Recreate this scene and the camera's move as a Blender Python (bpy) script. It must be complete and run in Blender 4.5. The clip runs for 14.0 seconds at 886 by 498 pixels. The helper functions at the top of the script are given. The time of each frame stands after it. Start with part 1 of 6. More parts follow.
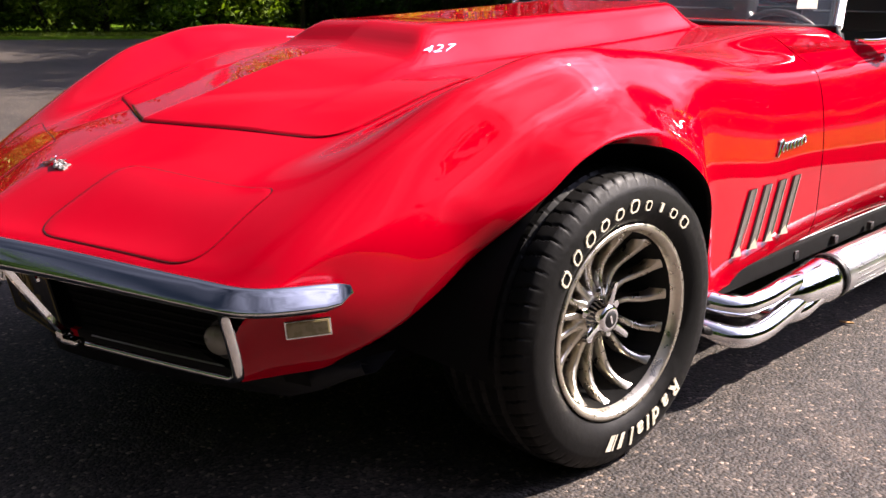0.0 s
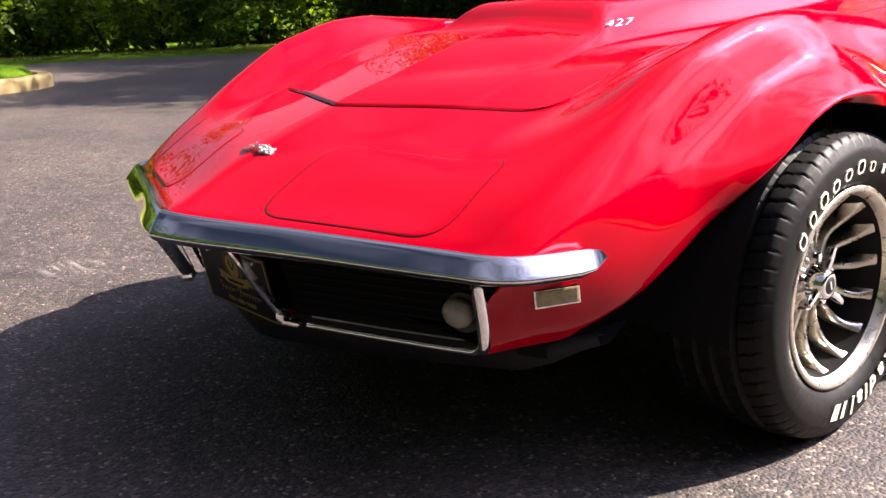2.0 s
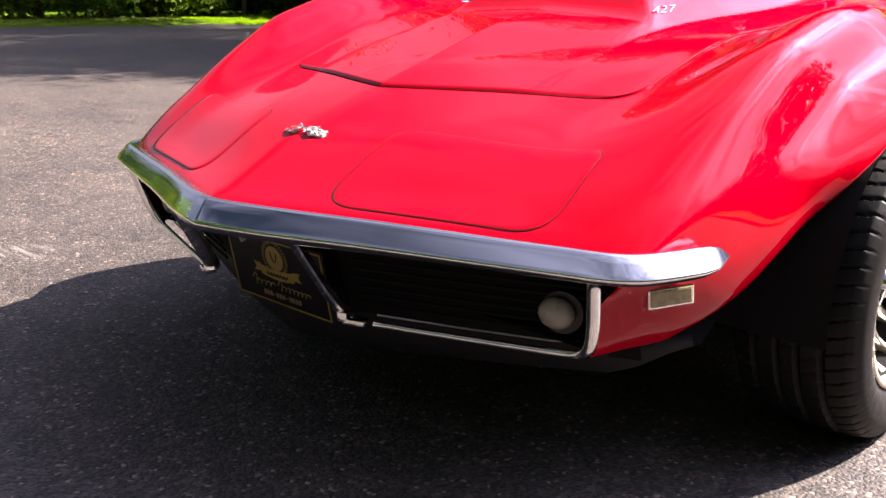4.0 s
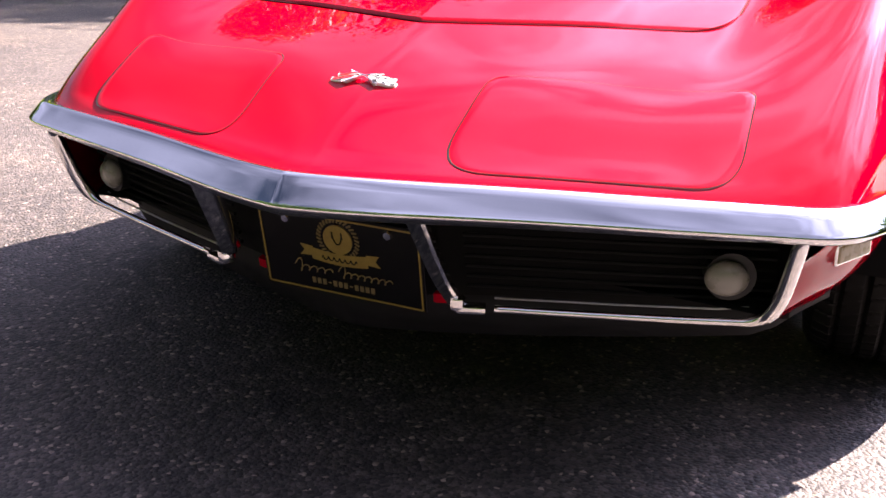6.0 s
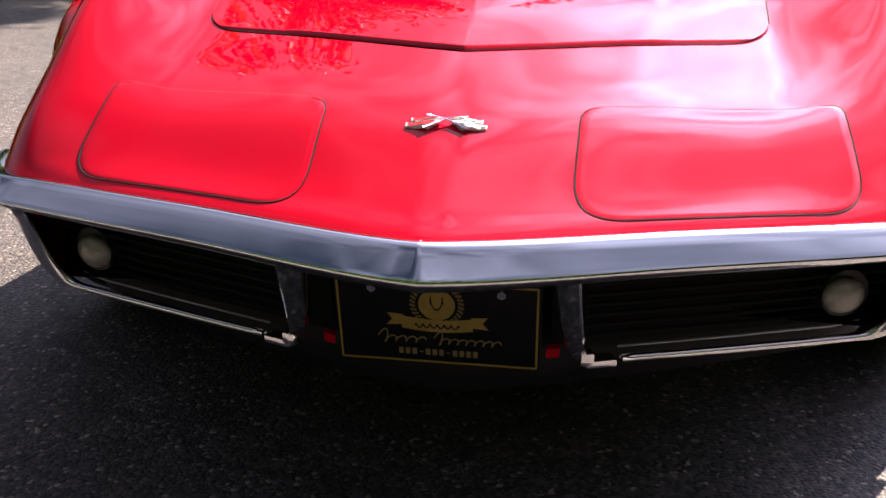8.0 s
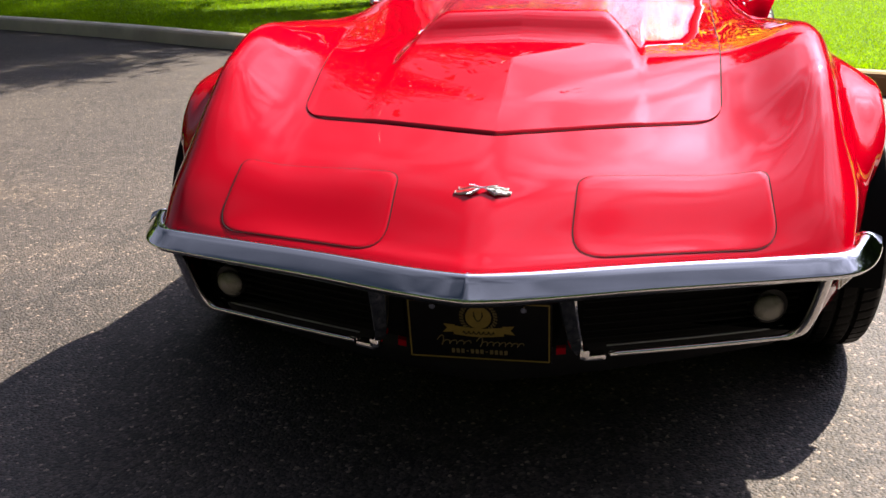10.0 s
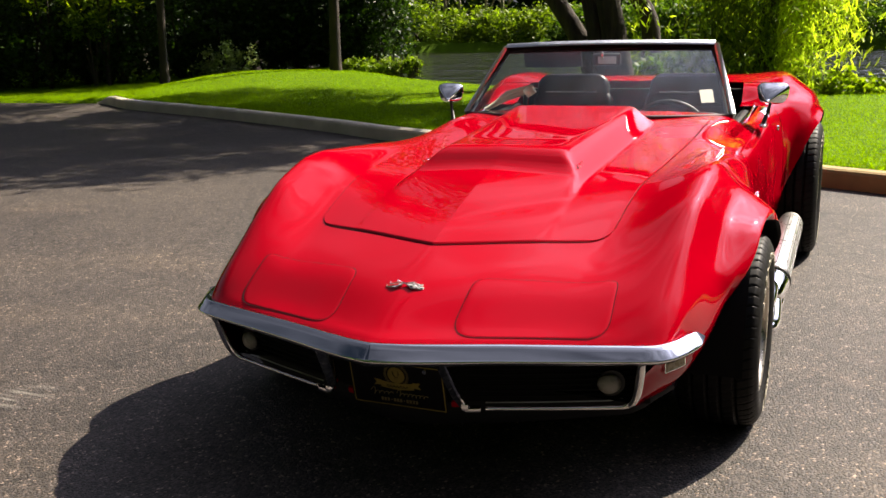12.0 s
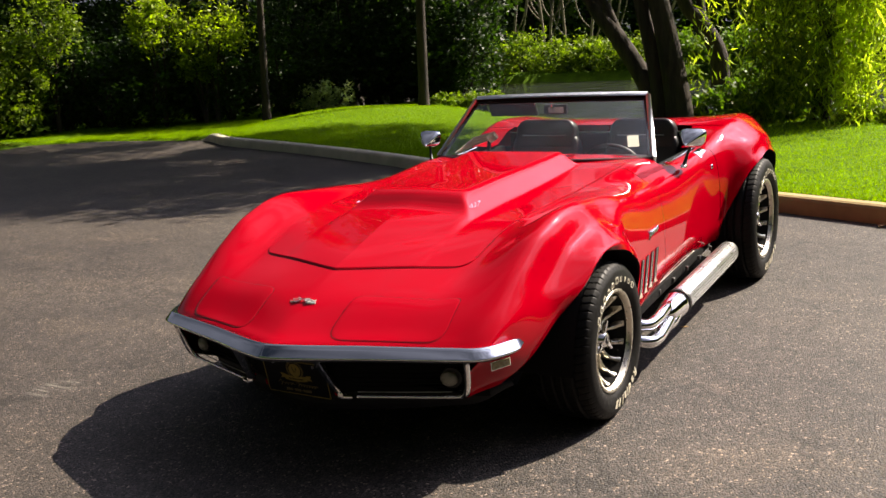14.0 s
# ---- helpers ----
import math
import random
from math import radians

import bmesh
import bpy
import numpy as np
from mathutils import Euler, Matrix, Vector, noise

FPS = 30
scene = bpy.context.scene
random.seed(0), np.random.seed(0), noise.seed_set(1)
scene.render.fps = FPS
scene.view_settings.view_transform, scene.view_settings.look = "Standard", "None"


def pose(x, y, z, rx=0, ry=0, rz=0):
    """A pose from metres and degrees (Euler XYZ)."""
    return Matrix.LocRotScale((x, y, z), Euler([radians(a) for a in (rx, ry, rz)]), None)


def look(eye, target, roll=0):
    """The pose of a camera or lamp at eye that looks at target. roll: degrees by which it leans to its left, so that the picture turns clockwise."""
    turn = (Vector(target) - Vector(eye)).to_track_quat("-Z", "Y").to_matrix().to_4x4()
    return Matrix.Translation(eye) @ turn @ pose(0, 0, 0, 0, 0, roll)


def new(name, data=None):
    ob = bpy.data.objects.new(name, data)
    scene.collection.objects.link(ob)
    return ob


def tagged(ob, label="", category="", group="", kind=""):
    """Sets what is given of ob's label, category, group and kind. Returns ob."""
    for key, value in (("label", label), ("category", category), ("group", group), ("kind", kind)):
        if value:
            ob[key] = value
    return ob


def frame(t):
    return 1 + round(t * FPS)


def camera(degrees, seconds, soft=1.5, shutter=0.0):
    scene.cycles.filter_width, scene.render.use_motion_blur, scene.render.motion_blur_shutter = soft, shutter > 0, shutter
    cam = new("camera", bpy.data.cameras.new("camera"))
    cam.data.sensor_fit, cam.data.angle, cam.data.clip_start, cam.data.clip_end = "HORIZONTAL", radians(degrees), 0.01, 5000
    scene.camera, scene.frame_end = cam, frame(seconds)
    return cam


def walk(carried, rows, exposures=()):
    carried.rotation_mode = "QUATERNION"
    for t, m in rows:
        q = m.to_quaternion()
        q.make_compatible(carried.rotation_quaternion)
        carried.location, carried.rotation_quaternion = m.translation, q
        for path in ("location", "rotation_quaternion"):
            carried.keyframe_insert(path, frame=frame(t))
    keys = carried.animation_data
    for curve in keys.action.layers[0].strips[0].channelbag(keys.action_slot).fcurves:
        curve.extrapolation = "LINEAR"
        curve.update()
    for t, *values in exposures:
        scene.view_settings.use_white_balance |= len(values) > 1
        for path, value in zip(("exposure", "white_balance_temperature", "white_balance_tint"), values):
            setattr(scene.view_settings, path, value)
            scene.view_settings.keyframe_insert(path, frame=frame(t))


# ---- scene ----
cam = camera(49.56, 14.0)
PATH = [
    (0, (2.131, -1.590, 1.030), (0.703, -0.293, 0.502), 0.4),
    (0.5, (2.087, -1.685, 1.015), (0.656, -0.389, 0.493), -0.5),
    (1, (2.010, -1.756, 0.998), (0.560, -0.487, 0.460), -1.0),
    (1.5, (1.931, -1.819, 0.980), (0.448, -0.583, 0.457), -1.6),
    (2, (1.889, -1.864, 0.960), (0.402, -0.628, 0.450), -2.2),
    (2.5, (1.863, -1.902, 0.954), (0.376, -0.659, 0.460), -2.7),
    (5, (1.167, -2.180, 0.947), (0.122, -0.590, 0.332), 2.4),
    (5.5, (0.978, -2.221, 0.922), (0.075, -0.558, 0.275), 2.0),
    (6, (0.773, -2.204, 0.922), (0.003, -0.486, 0.246), 1.5),
    (6.5, (0.596, -2.205, 0.930), (-0.031, -0.432, 0.250), 1.4),
    (7, (0.421, -2.218, 0.947), (-0.041, -0.398, 0.259), 1.7),
    (7.5, (0.305, -2.237, 0.953), (-0.037, -0.393, 0.258), 1.0),
    (8, (0.194, -2.194, 0.975), (-0.072, -0.342, 0.268), 0.3),
    (10.5, (0.333, -2.962, 1.269), (-0.070, -1.100, 0.660), -2.5),
    (11, (0.584, -3.118, 1.342), (0.063, -1.267, 0.792), -2.9),
    (11.5, (0.900, -3.183, 1.400), (0.246, -1.360, 0.901), -2.1),
    (12, (1.207, -3.298, 1.449), (0.433, -1.519, 0.961), -2.0),
    (12.5, (1.521, -3.407, 1.500), (0.686, -1.659, 1.001), -2.5),
    (13, (1.847, -3.427, 1.531), (0.933, -1.718, 1.036), -3.1),
    (13.5, (2.107, -3.518, 1.570), (1.111, -1.845, 1.112), -3.8),
    (14, (2.326, -3.612, 1.593), (1.319, -1.937, 1.171), -3.6),
]
walk(cam, [(t, look(eye, target, roll)) for t, eye, target, roll in PATH], exposures=[(0, 1.64, 6600, 20), (1, 1.90, 6600, 21), (2.5, 2.38, 6550, 22), (5, 2.74, 6600, 23), (6, 3.10, 6500, 27), (6.5, 3.08, 6500, 27), (7.5, 2.72, 6550, 24), (8, 2.40, 6600, 20), (10.5, 1.62, 6850, 13), (11.5, 1.34, 7050, 12), (14, 1.28, 7150, 12)])

# ---- world, sun ----
SUN_WAY = Vector((0.55, 0.9, 1.0)).normalized()
world = bpy.data.worlds.new("world")
scene.world = world
world.use_nodes = True
wt = world.node_tree
for n in list(wt.nodes):
    wt.nodes.remove(n)
w_out = wt.nodes.new("ShaderNodeOutputWorld")
w_bg = wt.nodes.new("ShaderNodeBackground")
w_sky = wt.nodes.new("ShaderNodeTexSky")
w_sky.sky_type = "NISHITA"
w_sky.sun_disc = False
w_sky.sun_elevation = math.asin(SUN_WAY.z)
w_sky.sun_rotation = math.atan2(SUN_WAY.x, SUN_WAY.y)
w_sky.air_density, w_sky.dust_density, w_sky.ozone_density = 1.0, 1.0, 1.5
w_bg.inputs["Strength"].default_value = 0.0045
# drifting fair-weather cloud, all round the sky
w_co = wt.nodes.new("ShaderNodeTexCoord")
w_no = wt.nodes.new("ShaderNodeTexNoise")
w_no.inputs["Scale"].default_value = 1.6
w_no.inputs["Detail"].default_value = 4.0
w_no.inputs["Distortion"].default_value = 0.9
w_rp = wt.nodes.new("ShaderNodeValToRGB")
w_rp.color_ramp.elements[0].position, w_rp.color_ramp.elements[1].position = 0.34, 0.80
w_mx = wt.nodes.new("ShaderNodeMix")
w_mx.data_type = "RGBA"
w_mx.inputs[7].default_value = (20.5, 22.5, 30.5, 1)
wt.links.new(w_co.outputs["Generated"], w_no.inputs["Vector"])
wt.links.new(w_no.outputs["Fac"], w_rp.inputs["Fac"])
wt.links.new(w_rp.outputs["Color"], w_mx.inputs[0])
wt.links.new(w_sky.outputs["Color"], w_mx.inputs[6])
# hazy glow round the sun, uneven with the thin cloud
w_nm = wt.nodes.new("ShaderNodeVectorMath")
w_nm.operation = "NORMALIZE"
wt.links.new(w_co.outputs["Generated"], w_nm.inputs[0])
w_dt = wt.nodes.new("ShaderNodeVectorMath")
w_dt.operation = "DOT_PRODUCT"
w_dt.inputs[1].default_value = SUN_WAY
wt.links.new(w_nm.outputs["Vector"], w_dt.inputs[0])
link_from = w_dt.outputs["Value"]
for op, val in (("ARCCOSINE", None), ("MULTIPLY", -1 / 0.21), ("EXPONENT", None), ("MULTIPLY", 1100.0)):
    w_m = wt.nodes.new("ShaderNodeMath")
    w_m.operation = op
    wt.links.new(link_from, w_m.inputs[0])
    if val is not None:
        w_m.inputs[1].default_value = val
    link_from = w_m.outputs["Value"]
w_r2 = wt.nodes.new("ShaderNodeMapRange")
w_r2.inputs["From Min"].default_value, w_r2.inputs["From Max"].default_value = 0.36, 0.66
w_r2.inputs["To Min"].default_value, w_r2.inputs["To Max"].default_value = 0.5, 1.4
w_n2 = wt.nodes.new("ShaderNodeTexNoise")
w_n2.inputs["Scale"].default_value = 5.5
w_n2.inputs["Detail"].default_value = 6.0
w_n2.inputs["Distortion"].default_value = 1.2
wt.links.new(w_co.outputs["Generated"], w_n2.inputs["Vector"])
wt.links.new(w_n2.outputs["Fac"], w_r2.inputs["Value"])
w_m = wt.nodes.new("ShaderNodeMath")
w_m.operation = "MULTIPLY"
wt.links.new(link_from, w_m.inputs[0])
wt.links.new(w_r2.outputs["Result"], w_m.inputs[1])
w_ad = wt.nodes.new("ShaderNodeMix")
w_ad.data_type, w_ad.blend_type = "RGBA", "ADD"
w_ad.inputs[0].default_value = 1.0
wt.links.new(w_mx.outputs[2], w_ad.inputs[6])
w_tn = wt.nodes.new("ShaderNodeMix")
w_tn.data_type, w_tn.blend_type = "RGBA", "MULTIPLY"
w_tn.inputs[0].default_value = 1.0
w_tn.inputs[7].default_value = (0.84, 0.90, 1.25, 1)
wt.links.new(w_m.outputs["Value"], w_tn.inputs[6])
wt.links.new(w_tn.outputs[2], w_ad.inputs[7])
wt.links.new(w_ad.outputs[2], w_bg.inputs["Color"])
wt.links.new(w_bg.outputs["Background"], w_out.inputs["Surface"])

sun_data = bpy.data.lights.new("sun", "SUN")
sun_data.energy, sun_data.angle, sun_data.color = 5.0, radians(0.53), (1.0, 0.92, 0.79)
sun = new("sun", sun_data)
sun.matrix_world = look(SUN_WAY * 30, (0, 0, 0))


# ---- materials ----
def material(name):
    m = bpy.data.materials.new(name)
    m.use_nodes = True
    return m, m.node_tree, m.node_tree.nodes["Principled BSDF"]


def node(t, kind, **inputs):
    n = t.nodes.new(kind)
    for k, v in inputs.items():
        n.inputs[k.replace("_", " ")].default_value = v
    return n


def noise_node(t, scale, detail=4.0, rough=0.55, stretch=None):
    co = t.nodes.new("ShaderNodeTexCoord")
    n = node(t, "ShaderNodeTexNoise", Scale=scale, Detail=detail, Roughness=rough)
    if stretch:
        mp = node(t, "ShaderNodeMapping", Scale=stretch)
        t.links.new(co.outputs["Object"], mp.inputs["Vector"])
        t.links.new(mp.outputs["Vector"], n.inputs["Vector"])
    else:
        t.links.new(co.outputs["Object"], n.inputs["Vector"])
    return n


def ramp(t, fac, *stops):
    r = t.nodes.new("ShaderNodeValToRGB")
    e = r.color_ramp.elements
    while len(e) < len(stops):
        e.new(0.5)
    for k, (p, c) in zip(e, stops):
        k.position, k.color = p, (*c, 1)
    t.links.new(fac, r.inputs["Fac"])
    return r


def bump(t, b, height, strength, distance):
    n = node(t, "ShaderNodeBump", Strength=strength, Distance=distance)
    t.links.new(height, n.inputs["Height"])
    t.links.new(n.outputs["Normal"], b.inputs["Normal"])
    return n


def simple(name, colour, rough=0.5, metal=0.0, vary=0.12, scale=30.0, relief=0.0, coat=0.0, spec=0.5):
    """A plain finish with a little uneven tone and gloss."""
    m, t, b = material(name)
    n = noise_node(t, scale)
    lo, hi = [tuple(c * k for c in colour) for k in (1 - vary, 1 + vary)]
    r = ramp(t, n.outputs["Fac"], (0.3, lo), (0.7, hi))
    t.links.new(r.outputs["Color"], b.inputs["Base Color"])
    g = ramp(t, n.outputs["Fac"], (0.3, (rough * 0.8,) * 3), (0.75, (min(1, rough * 1.2),) * 3))
    t.links.new(g.outputs["Color"], b.inputs["Roughness"])
    b.inputs["Metallic"].default_value = metal
    b.inputs["Coat Weight"].default_value = coat
    b.inputs["Specular IOR Level"].default_value = spec
    if relief:
        bump(t, b, n.outputs["Fac"], relief, 0.002)
    return m


def make_paint():
    m, t, b = material("red_paint")
    n = noise_node(t, 3.0, 3)
    r = ramp(t, n.outputs["Fac"], (0.3, (0.36, 0.0003, 0.008)), (0.7, (0.40, 0.0004, 0.010)))
    t.links.new(r.outputs["Color"], b.inputs["Base Color"])
    b.inputs["Roughness"].default_value = 0.48
    b.inputs["Metallic"].default_value = 0.0
    b.inputs["Specular Tint"].default_value = (1.0, 0.01, 0.03, 1)
    b.inputs["Specular IOR Level"].default_value = 0.0
    b.inputs["Coat Weight"].default_value = 1.0
    b.inputs["Coat IOR"].default_value = 1.36
    f = noise_node(t, 160.0, 2)
    g = ramp(t, f.outputs["Fac"], (0.3, (0.006,) * 3), (0.8, (0.018,) * 3))
    t.links.new(g.outputs["Color"], b.inputs["Coat Roughness"])
    o = noise_node(t, 9.0, 2)
    bn = node(t, "ShaderNodeBump", Strength=0.03, Distance=0.01)
    t.links.new(o.outputs["Fac"], bn.inputs["Height"])
    t.links.new(bn.outputs["Normal"], b.inputs["Coat Normal"])
    return m


def make_asphalt():
    m, t, b = material("asphalt")
    big = noise_node(t, 0.55, 5)
    mid = noise_node(t, 9.0, 4)
    co = t.nodes.new("ShaderNodeTexCoord")
    vor = node(t, "ShaderNodeTexVoronoi", Scale=120.0)
    t.links.new(co.outputs["Object"], vor.inputs["Vector"])
    base = ramp(t, big.outputs["Fac"], (0.3, (0.0455, 0.0365, 0.0325)), (0.7, (0.087, 0.070, 0.0585)))
    stone = ramp(t, vor.outputs["Color"], (0.28, (0.28,) * 3), (0.72, (1.0,) * 3), (0.84, (1.4,) * 3), (0.90, (3.9, 3.7, 3.4)))
    mul = t.nodes.new("ShaderNodeMix")
    mul.data_type, mul.blend_type = "RGBA", "MULTIPLY"
    mul.inputs[0].default_value = 1.0
    t.links.new(base.outputs["Color"], mul.inputs[6])
    t.links.new(stone.outputs["Color"], mul.inputs[7])
    wear = ramp(t, mid.outputs["Fac"], (0.3, (0.72,) * 3), (0.7, (1.2,) * 3))
    mul2 = t.nodes.new("ShaderNodeMix")
    mul2.data_type, mul2.blend_type = "RGBA", "MULTIPLY"
    mul2.inputs[0].default_value = 1.0
    t.links.new(mul.outputs[2], mul2.inputs[6])
    t.links.new(wear.outputs["Color"], mul2.inputs[7])
    worn = noise_node(t, 0.9, 6, 0.6, (1, 1.6, 1))
    pale = ramp(t, worn.outputs["Fac"], (0.53, (0.95,) * 3), (0.70, (1.5, 1.44, 1.32)))
    mulp = t.nodes.new("ShaderNodeMix")
    mulp.data_type, mulp.blend_type = "RGBA", "MULTIPLY"
    mulp.inputs[0].default_value = 1.0
    t.links.new(mul2.outputs[2], mulp.inputs[6])
    t.links.new(pale.outputs["Color"], mulp.inputs[7])
    # a pale scuff near the car
    far = t.nodes.new("ShaderNodeVectorMath")
    far.operation = "DISTANCE"
    far.inputs[1].default_value = (-1.78, -0.68, 0.0)
    t.links.new(co.outputs["Object"], far.inputs[0])
    near = ramp(t, far.outputs["Value"], (0.05, (1.0,) * 3), (0.15, (0.0,) * 3))
    strips = noise_node(t, 30.0, 3, 0.6, (0.16, 1.0, 1))
    strip = ramp(t, strips.outputs["Fac"], (0.48, (0.0,) * 3), (0.62, (1.0,) * 3))
    both = t.nodes.new("ShaderNodeMath")
    both.operation = "MULTIPLY"
    t.links.new(near.outputs["Color"], both.inputs[0])
    t.links.new(strip.outputs["Color"], both.inputs[1])
    scuff = t.nodes.new("ShaderNodeMix")
    scuff.data_type = "RGBA"
    scuff.inputs[7].default_value = (0.17, 0.155, 0.135, 1)
    t.links.new(both.outputs[0], scuff.inputs[0])
    t.links.new(mulp.outputs[2], scuff.inputs[6])
    warp = noise_node(t, 1.6, 5)
    cw = t.nodes.new("ShaderNodeMix")
    cw.data_type, cw.blend_type = "RGBA", "LINEAR_LIGHT"
    cw.inputs[0].default_value = 0.35
    t.links.new(co.outputs["Object"], cw.inputs[6])
    t.links.new(warp.outputs["Color"], cw.inputs[7])
    crack = node(t, "ShaderNodeTexVoronoi", Scale=0.75)
    crack.feature = "DISTANCE_TO_EDGE"
    t.links.new(cw.outputs[2], crack.inputs["Vector"])
    cr = ramp(t, crack.outputs["Distance"], (0.0, (0.45,) * 3), (0.0045, (0.6,) * 3), (0.008, (1.0,) * 3))
    mul3 = t.nodes.new("ShaderNodeMix")
    mul3.data_type, mul3.blend_type = "RGBA", "MULTIPLY"
    mul3.inputs[0].default_value = 1.0
    t.links.new(scuff.outputs[2], mul3.inputs[6])
    t.links.new(cr.outputs["Color"], mul3.inputs[7])
    t.links.new(mul3.outputs[2], b.inputs["Base Color"])
    b.inputs["Roughness"].default_value = 0.72
    fine = noise_node(t, 120.0, 3)
    add = t.nodes.new("ShaderNodeMath")
    add.operation = "SUBTRACT"
    t.links.new(vor.outputs["Distance"], add.inputs[1])
    t.links.new(fine.outputs["Fac"], add.inputs[0])
    bump(t, b, add.outputs[0], 0.8, 0.0045)
    return m


def make_leaf(name, dark, light, glow=0.35, sheen=0.3):
    m, t, b = material(name)
    g = t.nodes.new("ShaderNodeNewGeometry")
    r = ramp(t, g.outputs["Random Per Island"], (0.0, dark), (0.8, light), (1.0, tuple(min(1, c * 1.35) for c in light)))
    t.links.new(r.outputs["Color"], b.inputs["Base Color"])
    b.inputs["Roughness"].default_value = 0.5
    b.inputs["Specular IOR Level"].default_value = sheen
    tr = t.nodes.new("ShaderNodeBsdfTranslucent")
    br = t.nodes.new("ShaderNodeMix")
    br.data_type, br.blend_type = "RGBA", "MULTIPLY"
    br.inputs[0].default_value = 1.0
    br.inputs[7].default_value = (1.5, 1.7, 0.5, 1)
    t.links.new(r.outputs["Color"], br.inputs[6])
    t.links.new(br.outputs[2], tr.inputs["Color"])
    mx = t.nodes.new("ShaderNodeMixShader")
    mx.inputs[0].default_value = glow
    t.links.new(b.outputs[0], mx.inputs[1])
    t.links.new(tr.outputs[0], mx.inputs[2])
    t.links.new(mx.outputs[0], t.nodes["Material Output"].inputs["Surface"])
    return m


def make_grass_ground():
    m, t, b = material("lawn")
    n = noise_node(t, 2.0, 5)
    f = noise_node(t, 60.0, 4)
    r = ramp(t, n.outputs["Fac"], (0.3, (0.07, 0.145, 0.005)), (0.7, (0.13, 0.24, 0.008)))
    d = ramp(t, f.outputs["Fac"], (0.35, (0.45,) * 3), (0.7, (1.25,) * 3))
    mul = t.nodes.new("ShaderNodeMix")
    mul.data_type, mul.blend_type = "RGBA", "MULTIPLY"
    mul.inputs[0].default_value = 1.0
    t.links.new(r.outputs["Color"], mul.inputs[6])
    t.links.new(d.outputs["Color"], mul.inputs[7])
    t.links.new(mul.outputs[2], b.inputs["Base Color"])
    b.inputs["Roughness"].default_value = 0.9
    b.inputs["Specular IOR Level"].default_value = 0.1
    bump(t, b, f.outputs["Fac"], 0.8, 0.03)
    return m


def make_bark():
    m, t, b = material("bark")
    n = noise_node(t, 14.0, 6, 0.65, (1, 1, 0.18))
    r = ramp(t, n.outputs["Fac"], (0.3, (0.012, 0.009, 0.007)), (0.7, (0.062, 0.046, 0.034)))
    t.links.new(r.outputs["Color"], b.inputs["Base Color"])
    b.inputs["Roughness"].default_value = 0.9
    bump(t, b, n.outputs["Fac"], 0.9, 0.04)
    return m


def make_water():
    m, t, b = material("pond_water")
    b.inputs["Base Color"].default_value = (0.014, 0.016, 0.007, 1)
    b.inputs["Roughness"].default_value = 0.04
    n = noise_node(t, 2.6, 3, 0.6, (0.8, 1.1, 1))
    w = noise_node(t, 0.8, 3, 0.5, (0.5, 1.4, 1))
    mix = node(t, "ShaderNodeMath")
    mix.operation = "MULTIPLY_ADD"
    mix.inputs[1].default_value = 2.2
    t.links.new(w.outputs["Fac"], mix.inputs[0])
    t.links.new(n.outputs["Fac"], mix.inputs[2])
    bump(t, b, mix.outputs[0], 1.0, 0.20)
    return m


def make_concrete(name, lo, hi):
    m, t, b = material(name)
    n, f = noise_node(t, 2.5, 6), noise_node(t, 70.0, 3)
    r = ramp(t, n.outputs["Fac"], (0.3, lo), (0.7, hi))
    t.links.new(r.outputs["Color"], b.inputs["Base Color"])
    b.inputs["Roughness"].default_value = 0.88
    bump(t, b, f.outputs["Fac"], 0.5, 0.004)
    return m


def make_glass():
    m, t, b = material("windshield_glass")
    b.inputs["Base Color"].default_value = (0.93, 0.97, 0.94, 1)
    b.inputs["Roughness"].default_value = 0.0
    b.inputs["IOR"].default_value = 1.45
    b.inputs["Transmission Weight"].default_value = 1.0
    # pale haze of sun on the glass, put in as a faint translucent film
    haze = node(t, "ShaderNodeBsdfTranslucent", Color=(0.9, 0.92, 0.9, 1))
    n = noise_node(t, 6.0, 4)
    r = ramp(t, n.outputs["Fac"], (0.3, (0.003,) * 3), (0.7, (0.014,) * 3))
    mx = t.nodes.new("ShaderNodeMixShader")
    t.links.new(r.outputs["Color"], mx.inputs[0])
    t.links.new(b.outputs[0], mx.inputs[1])
    t.links.new(haze.outputs[0], mx.inputs[2])
    t.links.new(mx.outputs[0], t.nodes["Material Output"].inputs["Surface"])
    return m


PAINT = make_paint()
ASPHALT = make_asphalt()
LAWN = make_grass_ground()
BARK = make_bark()
BARK_PALE = make_concrete("pale_bare_bark", (0.10, 0.085, 0.065), (0.26, 0.22, 0.17))
WATER = make_water()
GLASS = make_glass()
KERB_GREY = make_concrete("kerb_concrete", (0.52, 0.47, 0.36), (0.74, 0.67, 0.52))
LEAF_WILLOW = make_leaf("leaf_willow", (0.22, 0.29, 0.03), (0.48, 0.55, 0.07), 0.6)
LEAF_PALE = make_leaf("leaf_pale_glossy", (0.16, 0.22, 0.08), (0.46, 0.52, 0.28), 0.35)
KERB_CHIPPED = make_concrete("kerb_chipped_yellow_paint", (0.16, 0.12, 0.06), (0.40, 0.29, 0.11))
KERB_YELLOW = make_concrete("kerb_faded_yellow", (0.25, 0.19, 0.09), (0.46, 0.33, 0.14))
CHROME = simple("chrome", (0.93, 0.92, 0.92), 0.06, 1.0, 0.05, 40)
CHROME_DULL = simple("worn_chrome", (0.92, 0.91, 0.90), 0.09, 1.0, 0.15, 25)
BUMPER_CHROME = simple("bumper_chrome", (0.92, 0.92, 0.93), 0.07, 1.0, 0.05, 7)
